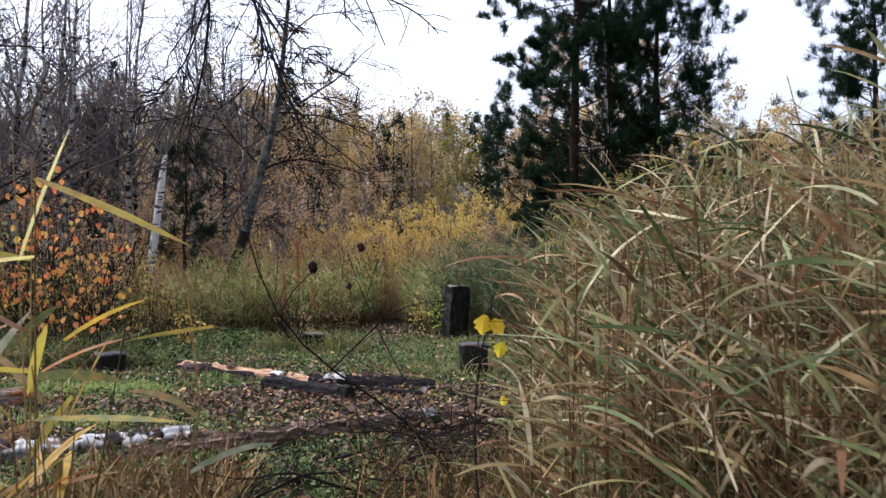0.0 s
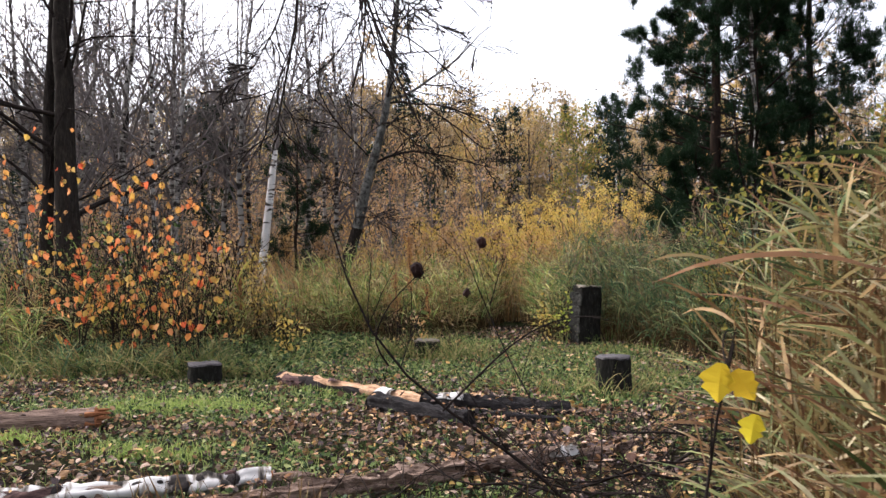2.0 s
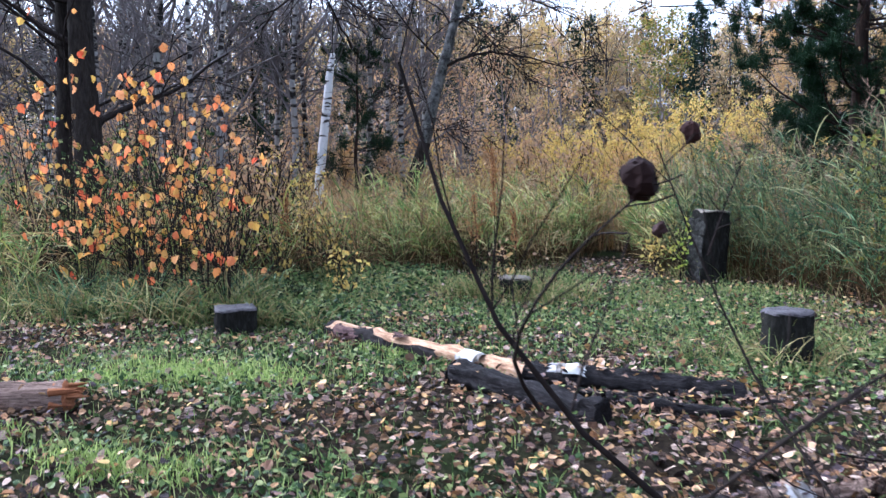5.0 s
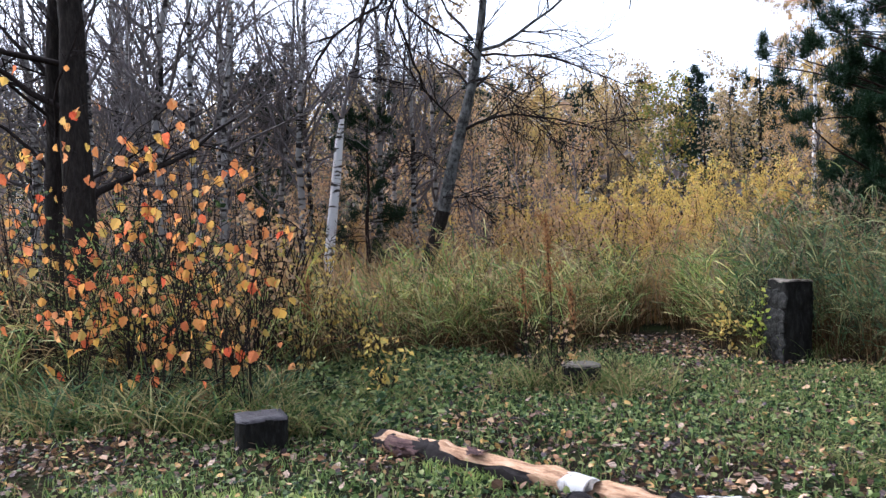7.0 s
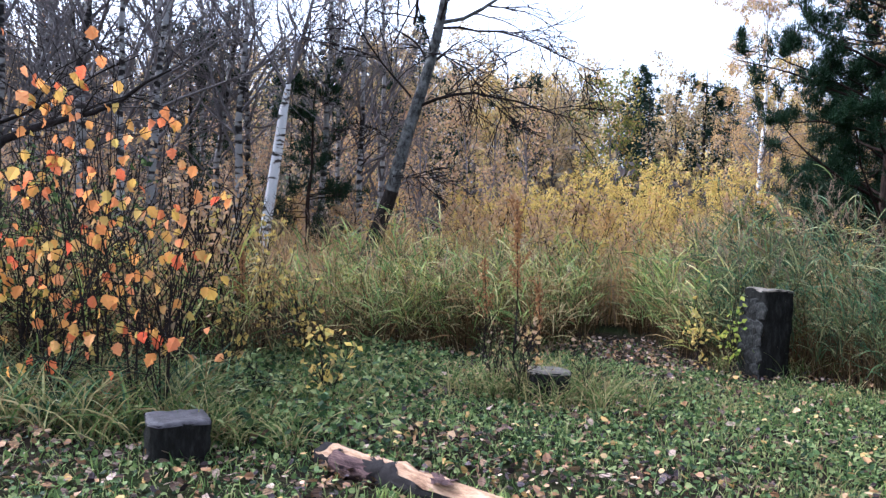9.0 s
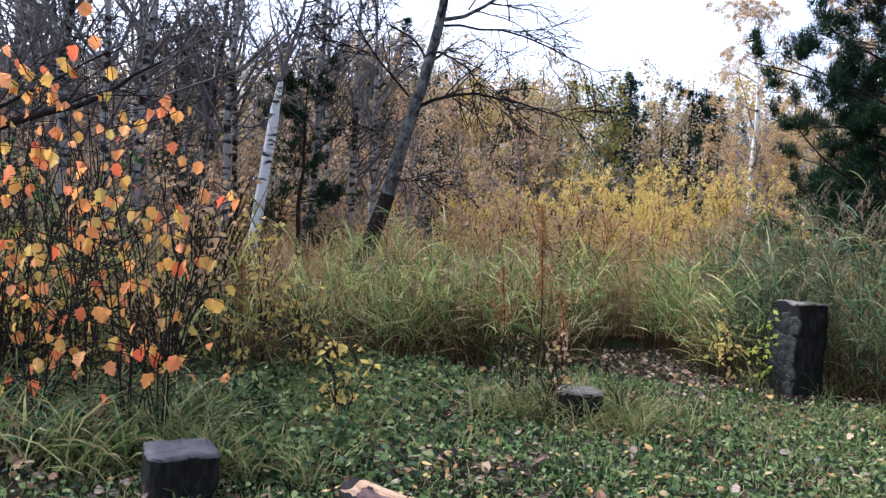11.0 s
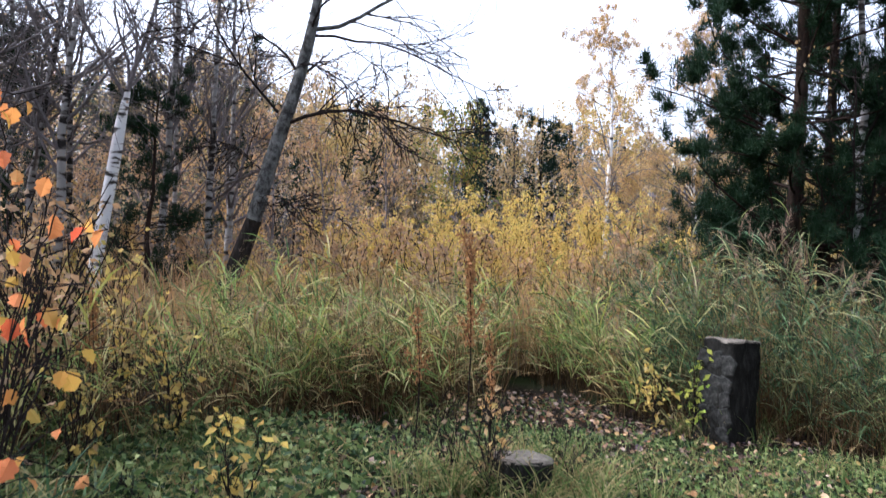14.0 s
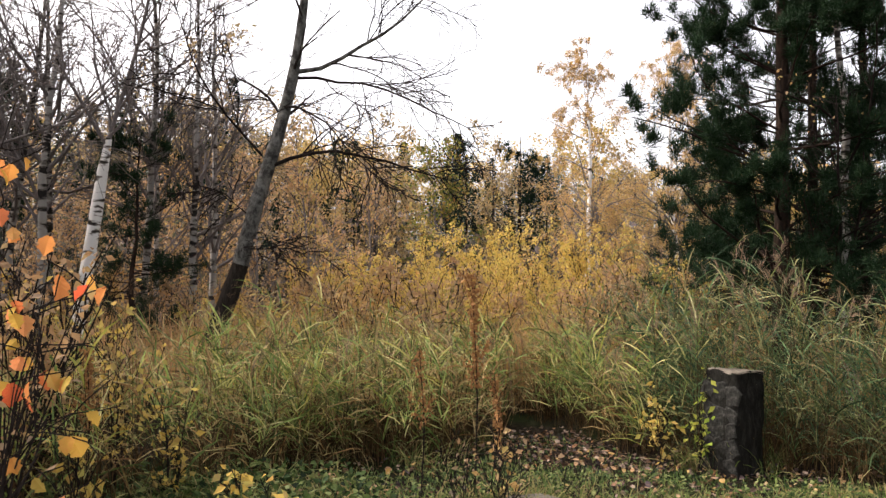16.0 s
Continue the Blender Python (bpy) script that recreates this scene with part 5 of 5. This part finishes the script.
for i, (kx, ka, ks) in enumerate([(0.2, 1.8, 0.045), (0.5, 2.7, 0.03), (0.7, 1.6, 0.05), (0.85, 2.9, 0.04), (1.18, 2.3, 0.056), (1.3, 1.3, 0.04), (1.46, 2.7, 0.05), (1.55, 1.5, 0.056), (1.74, 2.2, 0.05)]):
    a = np.linspace(0, np.pi / 2, 4)
    kp = np.stack([np.full(4, kx), 0.03 * math.sin(3 * kx / 1.966 + 2) + np.cos(ka) * (0.05 + 0.04 * np.sin(a)), np.sin(ka) * (0.05 + 0.04 * np.sin(a))], -1)
    piece("knot", lump(tubes(kp[None], (ks * np.cos(a * 0.98))[None], 10), 0.008, 20, i), BLACK, birch, "black bark knot")
log("weathered_log", (-2.3, 6.17), (-0.85, 7.0), 0.06, 0.078, "grey-brown barkless log, split along its grain", BARE_WOOD, BARE_WOOD, seed=3, bend=0.07, rough=0.05, ridge=0.26, sides=30, k=40)
second = log("birch_log", (-0.82, 7.15), (0.36, 7.9), 0.062, 0.05, "short rotten birch log under twigs", BARE_WOOD, BARE_WOOD, seed=4, rough=0.05, ridge=0.24, sides=26)
band(second, 0.62, 0.86, 0.076, BIRCH_LOG, "bark_patch", "white birch bark", 71, (0.3, 2.9))
band(second, 0.3, 0.46, 0.075, BLACK, "bark_patch", "black bark", 72, (0.3, 2.9))
broken = log("broken_log", (-6.2, 7.6), (-4.15, 8.3), 0.12, 0.095, "dark fallen trunk with a splintered orange end", BARE_WOOD, SPLINTER, seed=5, rough=0.03)
g = np.random.default_rng(77)
aa = g.uniform(0, 6.283, 26)
qq = 0.085 * np.sqrt(g.uniform(0.05, 1, 26))
ss = np.linspace(0, 1, 4)
SL = g.uniform(0.03, 0.2, 26) * np.where(np.sin(aa) > 0, 1.2, 0.7)
SP = np.stack([2.08 + SL[:, None] * ss, (qq * np.cos(aa))[:, None] * (1 + 0.25 * ss), (qq * np.sin(aa))[:, None] * (1 + 0.2 * ss)], -1)
piece_each("splinter", SP, np.full((26, 1), 0.02) * np.array([1, 0.8, 0.5, 0.12]), 4, SPLINTER, broken)
peeled = log("peeled_log", (-3.42, 11.02), (-1.5, 9.62), 0.075, 0.07, "fallen log stripped of its bark, pale orange wood", PEELED, PEELED, seed=6, rough=0.025)
band(peeled, -0.02, 0.16, 0.082, BLACK, "bark_ring", "dark remnant of bark", 81)
band(peeled, 0.52, 0.68, 0.082, BLACK, "bark_ring", "dark bark remnant", 82, (0.5, 4.8))
band(peeled, 0.66, 1.5, 0.083, BLACK, "bark_strip", "dark rotten bark along the side", 85, (2.7, 4.6), 0.04)
band(peeled, 0.12, 0.5, 0.082, ROTTEN, "bark_strip", "dark rotten bark along the side", 86, (2.2, 4.6), 0.03)
band(peeled, 0.42, 0.62, 0.081, BLACK, "bark_patch", "black bark remnant on top", 87, (1.2, 3.2), 0.03)
band(peeled, 0.9, 1.05, 0.09, ROTTEN, "bark_patch", "brown bark remnant on top", 88, (0.8, 2.3), 0.03)
band(peeled, 1.72, 1.94, 0.078, BIRCH_LOG, "bark_ring", "white birch bark ring", 83)
log("charred_log", (-2.02, 9.48), (-0.95, 8.72), 0.10, 0.085, "charred black log of an old campfire", CHAR, CHAR, seed=7, rough=0.035, ridge=0.13)
charred = log("charred_log", (-1.5, 9.5), (-0.1, 9.42), 0.09, 0.06, "charred black log with scraps of white bark", CHAR, CHAR, seed=8, rough=0.035, ridge=0.13)
band(charred, 0.18, 0.4, 0.095, BIRCH_LOG, "bark_scrap", "curled white bark scrap", 84, (0.9, 2.6), 0.02)
for j, (ax, ay, bx, by, q) in enumerate([(-1.5, 9.15, -0.8, 9.45, 0.03), (-1.0, 9.6, -0.3, 9.65, 0.035), (-0.7, 9.2, -0.05, 9.5, 0.025), (-1.7, 9.1, -1.2, 8.85, 0.025), (-0.5, 9.35, 0.12, 9.3, 0.03), (-1.3, 9.35, -0.5, 9.2, 0.028)]):
    log("charred_stick", (ax, ay), (bx, by), q, q * 0.7, "charred stick of an old campfire", CHAR, CHAR, 8, 8, seed=20 + j, rough=0.02, ridge=0.15)
log("charred_log", (-0.95, 9.15), (-0.2, 9.0), 0.05, 0.035, "thin charred stick of an old campfire", CHAR, CHAR, 10, 10, seed=9)

# ---- twigs, saplings and single leaves ----


def lobed_leaf(lobes=3, size=1.0, fold=0.18, seed=0):
    """A lobed leaf, its stalk at the origin and its tip on -z, as quads about the midrib."""
    g = np.random.default_rng(seed)
    m = 9
    s = np.linspace(0, 1, m)
    wid = 0.4 * np.sin(np.pi * np.clip(s, 0.02, 1) ** 0.75) ** 0.8 * (1 + (0.2 if lobes > 1 else 0.0) * np.cos(lobes * 2 * np.pi * s + 0.4)) + 0.01
    wid[-1] = 0.01
    V = []
    for i in range(m):
        c = 0.25 * fold * np.sin(2.5 * s[i])
        jit = 1 + g.normal(0, 0.06)
        V += [(-wid[i] * jit, fold * wid[i] + c, -s[i]), (0, c, -s[i]), (wid[i] * jit, fold * wid[i] * g.uniform(0.5, 1.3) + c, -s[i])]
    F = []
    for i in range(m - 1):
        b = i * 3
        F += [(b, b + 1, b + 4, b + 3), (b + 1, b + 2, b + 5, b + 4)]
    return np.array(V) * size, np.array(F)


def hang_leaves(parent, spots, meshes, size, rng, tilt=35, name="leaf"):
    for p in spots:
        o = new(name, meshes[rng.integers(len(meshes))])
        o.parent = parent
        o.matrix_basis = pose(*p, rng.normal(0, tilt), rng.normal(0, tilt), rng.uniform(0, 360)) @ Matrix.Scale(size * rng.uniform(0.65, 1.2), 4)


LOBED_ORANGE = [mesh_of("leaf", lobed_leaf(3, 1, 0.4, i), ORANGE) for i in range(5)]
LOBED_BRIGHT = [mesh_of("leaf", lobed_leaf(3, 1, 0.5, i), BRIGHT) for i in range(3)]


def curled_leaf(seed):
    """A withered leaf rolled up into a hollow, crumpled pod; its stalk at the origin."""
    t = np.linspace(0, 1, 8)
    pod = tubes(np.stack([0.06 * np.sin(5 * t), 0.05 * t, -t], -1)[None], (0.03 + 0.4 * np.sin(np.pi * np.clip(t, 0.02, 0.93)) ** 0.7)[None], 11)
    return lump(lump(pod, 0.22, 2.6, seed), 0.1, 7, seed + 3)


LOBED_DARK = [mesh_of("leaf", curled_leaf(i), DARKLEAF) for i in range(2)]
LOBED_PALE = [mesh_of("leaf", lobed_leaf(1, 1, 0.3, i), PALELEAF) for i in range(2)]

# The orange-leaved shrubs at the clearing's edge.
for (px, py, h, nl, sd) in ((-5.0, 11.75, 2.6, 85, 1), (-5.45, 12.0, 2.9, 90, 2), (-6.1, 12.0, 3.0, 95, 3), (-4.75, 11.6, 1.7, 45, 4), (-5.55, 11.6, 1.5, 60, 5), (-6.4, 11.75, 1.7, 70, 6), (-6.9, 12.3, 3.1, 75, 7), (-7.6, 12.7, 3.0, 70, 8)):
    r = np.random.default_rng(200 + sd)
    sh = thing("orange_shrub", place_at(px, py), "tall shrub with orange, red and yellow lobed leaves", "shrub", "orange shrubs")
    s = np.linspace(0, 1, 7)
    n = 7
    az = r.uniform(0, 6.28, n)
    P = np.stack([(r.uniform(0.1, 0.3, n) * h)[:, None] * s ** 1.2 * np.cos(az)[:, None], (r.uniform(0.1, 0.3, n) * h)[:, None] * s ** 1.2 * np.sin(az)[:, None], (h * r.uniform(0.7, 1.1, n))[:, None] * s - 0.05], -1)
    P[:, 1:] += np.cumsum(r.normal(0, 0.03, P[:, 1:].shape), 1)
    R = np.full((n, 1), 0.0065) * np.linspace(1, 0.3, 7)
    b, rb = kids(P, R, 8, 0.12, 1, 0.95, 0.28, 5, r, 0.35, 0.2, 0.45)
    piece_each("side_twig", b, np.maximum(rb, 0.003), 4, TWIG, piece_each("stem", P, R, 6, TWIG, sh), 8)
    spots = along(b, nl, r, 0.3)
    hang_leaves(sh, spots[spots[:, 2] > 0.25 * h], LOBED_ORANGE, 0.092, r, 20)

# Lower leaves and dense growth round and behind them.
for (px, py, h, n, sd, m, lb) in ((-6.2, 12.5, 1.6, 200, 1, LIME, "shrub with yellow-green leaves under the orange one"), (-5.2, 12.7, 1.5, 120, 2, RUSSET, "brown-leaved shrub under the orange one"), (-7.2, 12.9, 1.6, 380, 3, HERB, "dark green shrub behind the orange one"), (-6.6, 13.8, 2.2, 420, 4, HERB, "dark green shrub in the undergrowth"), (-5.6, 14.2, 1.9, 420, 5, RUSSET, "brown-leaved shrub in the undergrowth"), (-8.2, 13.4, 2.0, 420, 6, HERB, "dark green shrub behind the orange one"), (-9.4, 13.0, 2.1, 420, 7, RUSSET, "brown-leaved shrub at the wood's edge"), (-7.6, 15.4, 2.3, 420, 8, RUSSET, "brown-leaved shrub in the undergrowth"), (-9.2, 16.4, 2.4, 420, 9, HERB, "dark green shrub in the undergrowth"), (-6.0, 16.0, 1.7, 380, 10, YELLOW, "shrub with yellow leaves among reeds"), (-10.8, 14.6, 2.4, 420, 11, RUSSET, "brown-leaved shrub at the wood's edge")):
    plant_bush("undergrowth_shrub", place_at(px, py), bush(500 + sd, h, n, 0.075, 12, 0.4, True), (TWIG, m), lb)

# The sapling with bright yellow leaves by the reeds.
r = np.random.default_rng(301)
sp = thing("yellow_sapling", place_at(0.15, 3.42), "thin sapling with a few bright yellow leaves", "sapling")
line = smooth_line([(0.06, 0, -0.05), (0.0, 0, 0.4), (-0.03, 0, 0.8), (0.0, 0, 1.12), (0.05, 0, 1.3)], 9)[None]
b, rb = kids(line, np.full((1, 9), 0.006), 7, 0.3, 1, 0.7, 0.16, 5, r, 0.1, 0.1, 0.6)
piece_each("twig", b, np.maximum(rb, 0.0018), 4, TWIG, piece("stem", tubes(line, np.linspace(0.007, 0.003, 9)[None], 6), TWIG, sp))
for (dx, dy, dz, s, ry) in ((0.02, -0.02, 1.26, 0.085, 10), (0.055, 0.02, 1.24, 0.075, -30), (0.09, -0.02, 1.15, 0.065, 15), (0.09, 0.0, 0.93, 0.045, -10)):
    o = new("leaf", LOBED_BRIGHT[int(dz * 100) % 3])
    o.parent = sp
    o.matrix_basis = pose(dx, dy, dz, -15, ry, r.uniform(-30, 30)) @ Matrix.Scale(s, 4)

# The leafless sapling that keeps a few withered leaves.
r = np.random.default_rng(302)
tw = thing("bare_sapling", place_at(0.1, 5.8), "leafless dark sapling with a few withered brown leaves", "sapling")
arms = [
    ([(0.0, 0, -0.05), (-0.3, -0.1, 0.38), (-0.74, -0.15, 0.67), (-1.12, -0.2, 0.97), (-1.27, -0.2, 1.21), (-1.35, -0.22, 1.45), (-1.4, -0.25, 1.68)], 0.011),
    ([(-1.12, -0.2, 0.97), (-1.18, -0.3, 1.1), (-1.08, -0.4, 1.28), (-0.9, -0.45, 1.45)], 0.005),
    ([(0.0, 0, -0.05), (-0.3, 0.5, 0.45), (-0.56, 0.8, 0.8), (-0.66, 0.8, 1.06), (-0.8, 0.85, 1.35), (-0.86, 0.85, 1.55)], 0.007),
    ([(-0.7, 0.82, 1.2), (-0.64, 0.82, 1.4), (-0.58, 0.82, 1.54)], 0.0035),
    ([(-0.85, -0.2, 0.75), (-0.6, -0.25, 1.0), (-0.43, -0.3, 1.15), (-0.23, -0.3, 1.23), (-0.08, -0.3, 1.22)], 0.006),
    ([(0.0, 0, 0.02), (-0.25, 0.1, 0.2), (-0.6, 0.2, 0.3), (-0.9, 0.25, 0.48)], 0.008),
    ([(0.0, 0, 0.02), (0.3, 0.2, 0.15), (0.75, 0.5, 0.32), (1.2, 0.7, 0.45)], 0.009),
]
AP = np.stack([smooth_line(p, 9) for p, _ in arms])
AR = np.stack([q * np.linspace(1, 0.35, 9) for _, q in arms])
b, rb = kids(AP, AR, 7, 0.2, 1, 0.7, 0.3, 5, r, 0.0, 0.1, 0.5)
piece_each("twig", b, np.maximum(rb, 0.0016), 4, TWIG, piece_each("branch", AP, AR, 7, TWIG, tw), 7)
for (dx, dy, dz, s, m) in ((-0.94, -0.45, 1.48, 0.072, LOBED_DARK), (-0.76, 0.88, 1.62, 0.07, LOBED_DARK), (-0.85, 0.85, 1.3, 0.055, LOBED_DARK), (0.76, 0.15, 0.88, 0.075, LOBED_PALE), (-0.25, 0.6, 0.52, 0.06, LOBED_PALE), (0.1, 0.5, 0.4, 0.07, LOBED_PALE)):
    o = new("leaf", m[int(s * 1000) % 2])
    o.parent = tw
    o.matrix_basis = pose(dx, dy, dz, 20, -10, r.uniform(-40, 40)) @ Matrix.Scale(s, 4)

# Fallen branches on the ground before the logs.
r = np.random.default_rng(303)
for j, (px, py, tz, L) in enumerate([(0.2, 6.2, 165, 1.6), (0.9, 6.8, 200, 1.7), (-0.6, 5.6, 20, 1.3), (0.6, 5.2, 140, 1.2), (1.2, 7.9, 190, 1.5), (-0.2, 6.8, 10, 1.4), (0.5, 7.3, 35, 1.2), (-0.5, 6.2, 70, 1.0), (1.5, 7.0, 120, 1.3), (-1.3, 5.0, 15, 1.2), (-0.9, 6.1, 340, 1.5), (-1.9, 5.6, 30, 1.3), (0.3, 4.9, 170, 1.2), (-0.4, 5.3, 200, 1.4), (0.9, 6.2, 175, 1.6), (1.8, 8.3, 185, 1.7)]):
    br = thing("fallen_branch", (px, py, float(rise(px, py))), "dead dark branch with twigs lying on leaf litter", "branch", "fallen branches", tz)
    L = 0.8 * L
    line = smooth_line([(0, 0, 0.02), (L * 0.25, r.uniform(-0.12, 0.12), 0.1), (L * 0.5, r.uniform(-0.12, 0.12), 0.2), (L * 0.75, r.uniform(-0.12, 0.12), 0.15), (L, r.uniform(-0.12, 0.12), 0.26)], 11)[None]
    R = np.linspace(0.013, 0.004, 11)[None]
    b, rb = kids(line, R, 10, 0.1, 1, 0.7, 0.45, 6, r, 0.1, 0.2, 0.5)
    c, rc = kids(b, rb, 3, 0.2, 1, 0.6, 0.5, 4, r, 0.3, 0.1, 0.6)
    for q in (b, c):
        q[..., 2] = np.abs(q[..., 2]) + 0.004
    piece("branch", tubes(line, R, 7), TWIG, br)
    piece_each("fine_twig", c, np.maximum(rc, 0.0018), 3, TWIG, piece_each("twig", b, np.maximum(rb, 0.0025), 4, TWIG, br), 3)

# Shrubs with small yellow-green leaves on the clearing's other side.
for (px, py, h, n, sd, lb) in ((2.3, 12.7, 2.9, 520, 1, "tall shrub with yellow-green leaves"), (2.9, 12.0, 2.8, 520, 2, "tall shrub with yellow-green leaves"), (1.95, 13.7, 1.9, 300, 3, "shrub with sparse yellow leaves"), (3.5, 13.0, 3.1, 600, 6, "tall shrub with yellow-green leaves"), (1.0, 18.0, 2.2, 500, 4, "shrub with fresh green leaves before a pine"), (4.9, 13.2, 3.0, 1500, 5, "tall shrub with yellow-green leaves")):
    plant_bush("leafy_shrub", place_at(px, py), bush(400 + sd, h, n, 0.09, 8, 0.3), (TWIG, LIME), lb)
FRESH = leaf_mat("fresh_lime_leaf", [(0.2, 0.3, 0.05), (0.36, 0.42, 0.07), (0.48, 0.45, 0.09), (0.26, 0.34, 0.06)], see=0.45)
for (px, py, h, n, sd, m, lb) in ((-5.7, 14.0, 1.4, 170, 8, YELLOW, "low shrub with yellow leaves"), (-4.6, 14.5, 1.15, 110, 9, YELLOW, "low shrub with yellow leaves"), (-6.0, 13.1, 1.3, 150, 10, YELLOW, "low shrub with yellow leaves under orange ones"), (-0.45, 15.6, 0.8, 90, 1, YELLOW, "small shrub with yellow leaves beside a stump"), (-2.25, 13.75, 0.6, 60, 2, GOLD, "orange-leaved sprig growing beside a stump"), (-3.84, 12.7, 0.75, 90, 3, YELLOW, "small yellowing fern-like plant"), (-5.1, 14.7, 1.5, 170, 4, YELLOW, "low shrub with yellow leaves among reeds"), (-0.12, 15.45, 1.1, 60, 5, FRESH, "lime-leaved sprig beside a tall stump"), (-4.3, 12.3, 0.5, 80, 6, HERB, "leafy green herb in grass"), (-5.0, 13.5, 1.1, 60, 7, YELLOW, "low shrub with yellow leaves")):
    plant_bush("small_shrub", place_at(px, py), bush(420 + sd, h, n, 0.07, 4, 0.22), (TWIG, m), lb)

# Rust-brown dock stalks.
RUST = leaf_mat("rust_seed", [(0.2, 0.1, 0.045), (0.36, 0.19, 0.075), (0.27, 0.13, 0.055)], see=0.2)
r = np.random.default_rng(304)
for (px, py, h) in ((-2.42, 14.0, 1.75), (-2.75, 14.6, 1.2), (-2.2, 14.3, 1.0), (-5.1, 14.0, 1.25)):
    d = thing("dock_plant", place_at(px, py), "withered rust-brown dock stalk with seeds", "plant", "dock plants")
    line = smooth_line([(0, 0, -0.03), (0.03, 0, h * 0.5), (-0.02, 0.02, h)], 7)[None]
    b, rb = kids(line, np.full((1, 7), 0.006), 7, 0.45, 0.95, 0.4, 0.22, 4, r, -0.3, 0.06, 0.6)
    piece_each("side_stalk", b, np.maximum(rb, 0.002), 3, TWIG, piece("stalk", tubes(line, np.linspace(0.007, 0.003, 7)[None], 5), TWIG, d))
    q = int(95 * h * h)
    piece("seed_mass", leaves(np.concatenate([along(b, q, r), along(line, q, r, 0.55)]) + r.normal(0, 0.014, (2 * q, 3)), 0.034, r, 0.3), RUST, d, smooth=False)

# Grass tufts round the stumps.
r = np.random.default_rng(305)
x = np.concatenate([cx + r.normal(0, sd, n) for cx, cy, sd, n in ((-2.1, 13.55, 0.42, 110), (-4.4, 11.35, 0.3, 36), (0.25, 15.75, 0.4, 16), (0.4, 10.6, 0.26, 14), (-5.5, 11.6, 0.7, 60))])
y = np.concatenate([cy + r.normal(0, sd, n) for cx, cy, sd, n in ((-2.1, 13.6, 0.3, 110), (-4.4, 11.38, 0.1, 36), (0.25, 15.75, 0.12, 16), (0.4, 10.65, 0.2, 14), (-5.5, 11.7, 0.3, 60))])
stuff("stump_grass", tufts(x, y, r, 18, 0.4, 0.008, 0.05, (0.1, 0.8), (0.5, 1.8), 4), DRY_GRASS, "long pale grass tufts round the stumps", "grass")

# A bare-stemmed weed with thin twigs before the old stump.
for j, (px, py, h) in enumerate(((-2.35, 13.35, 0.95), (-2.55, 13.6, 0.8), (-1.75, 13.5, 0.6))):
    plant_bush("thin_weed", place_at(px, py), bush(440 + j, h, 26, 0.05, 4, 0.3), (TWIG, RUSSET), "thin bare-stemmed weed with a few brown leaves", "weeds by the stump", "plant")

# Short straw-coloured grass on the trodden side of the clearing.
x, y = scatter(1100, -0.9, 2.6, 10.6, 14.6, r, lambda x, y: open_ground(x, y) * np.clip(1.6 * vnoise(x, y, 1.2, 52) - 0.35, 0, 1))
stuff("straw_grass", tufts(x, y, r, 11, 0.15, 0.007, 0.08, (0.2, 1.2), (0.3, 1.4), 2), DRY_GRASS, "short straw-coloured grass on trodden ground", "grass")

# Leaves and broken twigs on and round the logs.
r = np.random.default_rng(307)
spots = []
for (ax, ay, bx, by, w, top, n) in ((-3.85, 5.95, -2.05, 6.74, 0.05, 0.13, 12), (-2.3, 6.17, -0.85, 7.0, 0.09, 0.14, 110), (-0.82, 7.15, 0.36, 7.9, 0.1, 0.12, 130), (-6.2, 7.6, -4.15, 8.3, 0.1, 0.2, 60), (-2.02, 9.48, -0.95, 8.72, 0.06, 0.17, 14), (-1.5, 9.5, -0.1, 9.42, 0.1, 0.15, 90), (-1.2, 9.1, 0.2, 9.2, 0.28, 0.07, 260)):
    s = r.uniform(0, 1, n)
    off = r.normal(0, w, n)
    px, py = ax + (bx - ax) * s + 0.5 * off, ay + (by - ay) * s + off
    spots.append(on_ground(px, py) + np.array([0, 0, 1]) * (top * np.sqrt(np.clip(1 - (off / 0.16) ** 2, 0.02, 1)))[:, None])
stuff("log_litter", round_leaves(np.concatenate(spots) + np.array([0, 0, 0.012]), 0.055, r, 0.7, 0.8), LITTER, "fallen leaves caught on the logs", "leaves")
x, y = scatter(260, -2.4, 0.9, 6.0, 8.2, r, lambda x, y: np.exp(-np.abs(y - 7.5 - 0.62 * (x + 0.2)) / 0.25))
stuff("twig_litter", tufts(x, y, r, 7, 0.34, 0.006, 0.12, (0.7, 1.5), (0.0, 0.5), 2), TWIG, "small dead twigs scattered along the logs", "twigs")
x, y = scatter(250, -8.0, -4.6, 11.2, 12.6, r, lambda x, y: np.clip((y - 10.9) / 0.5, 0, 1))
k = len(x) // 2
stuff("shrub_grass", tufts(x[:k], y[:k], r, 14, 0.6, 0.016, 0.12, (0.1, 0.9), (0.5, 1.7), 4), SHADED_SEDGE, "long arching dark green grass under the orange shrubs", "grass")
stuff("shrub_grass", tufts(x[k:], y[k:], r, 12, 0.6, 0.012, 0.12, (0.1, 0.8), (0.6, 2.0), 4), DRY_GRASS, "long arching green and straw grass under the orange shrubs", "grass")

# Single fallen leaves, the nearest on the path's side.
r = np.random.default_rng(306)
FL = [mesh_of("fallen_leaf", round_leaves(np.zeros((1, 3)), 0.06, np.random.default_rng(i), 0.8, 0.85), FALLEN) for i in range(6)]
for i in range(300):
    px, py = r.uniform(-3.6, 0.9), r.uniform(6.6, 9.2)
    o = new("fallen_leaf", FL[i % 6])
    o.parent = ground
    o.matrix_basis = pose(px, py, float(rise(px, py)) + 0.035, r.normal(0, 12), r.normal(0, 12), r.uniform(0, 360))
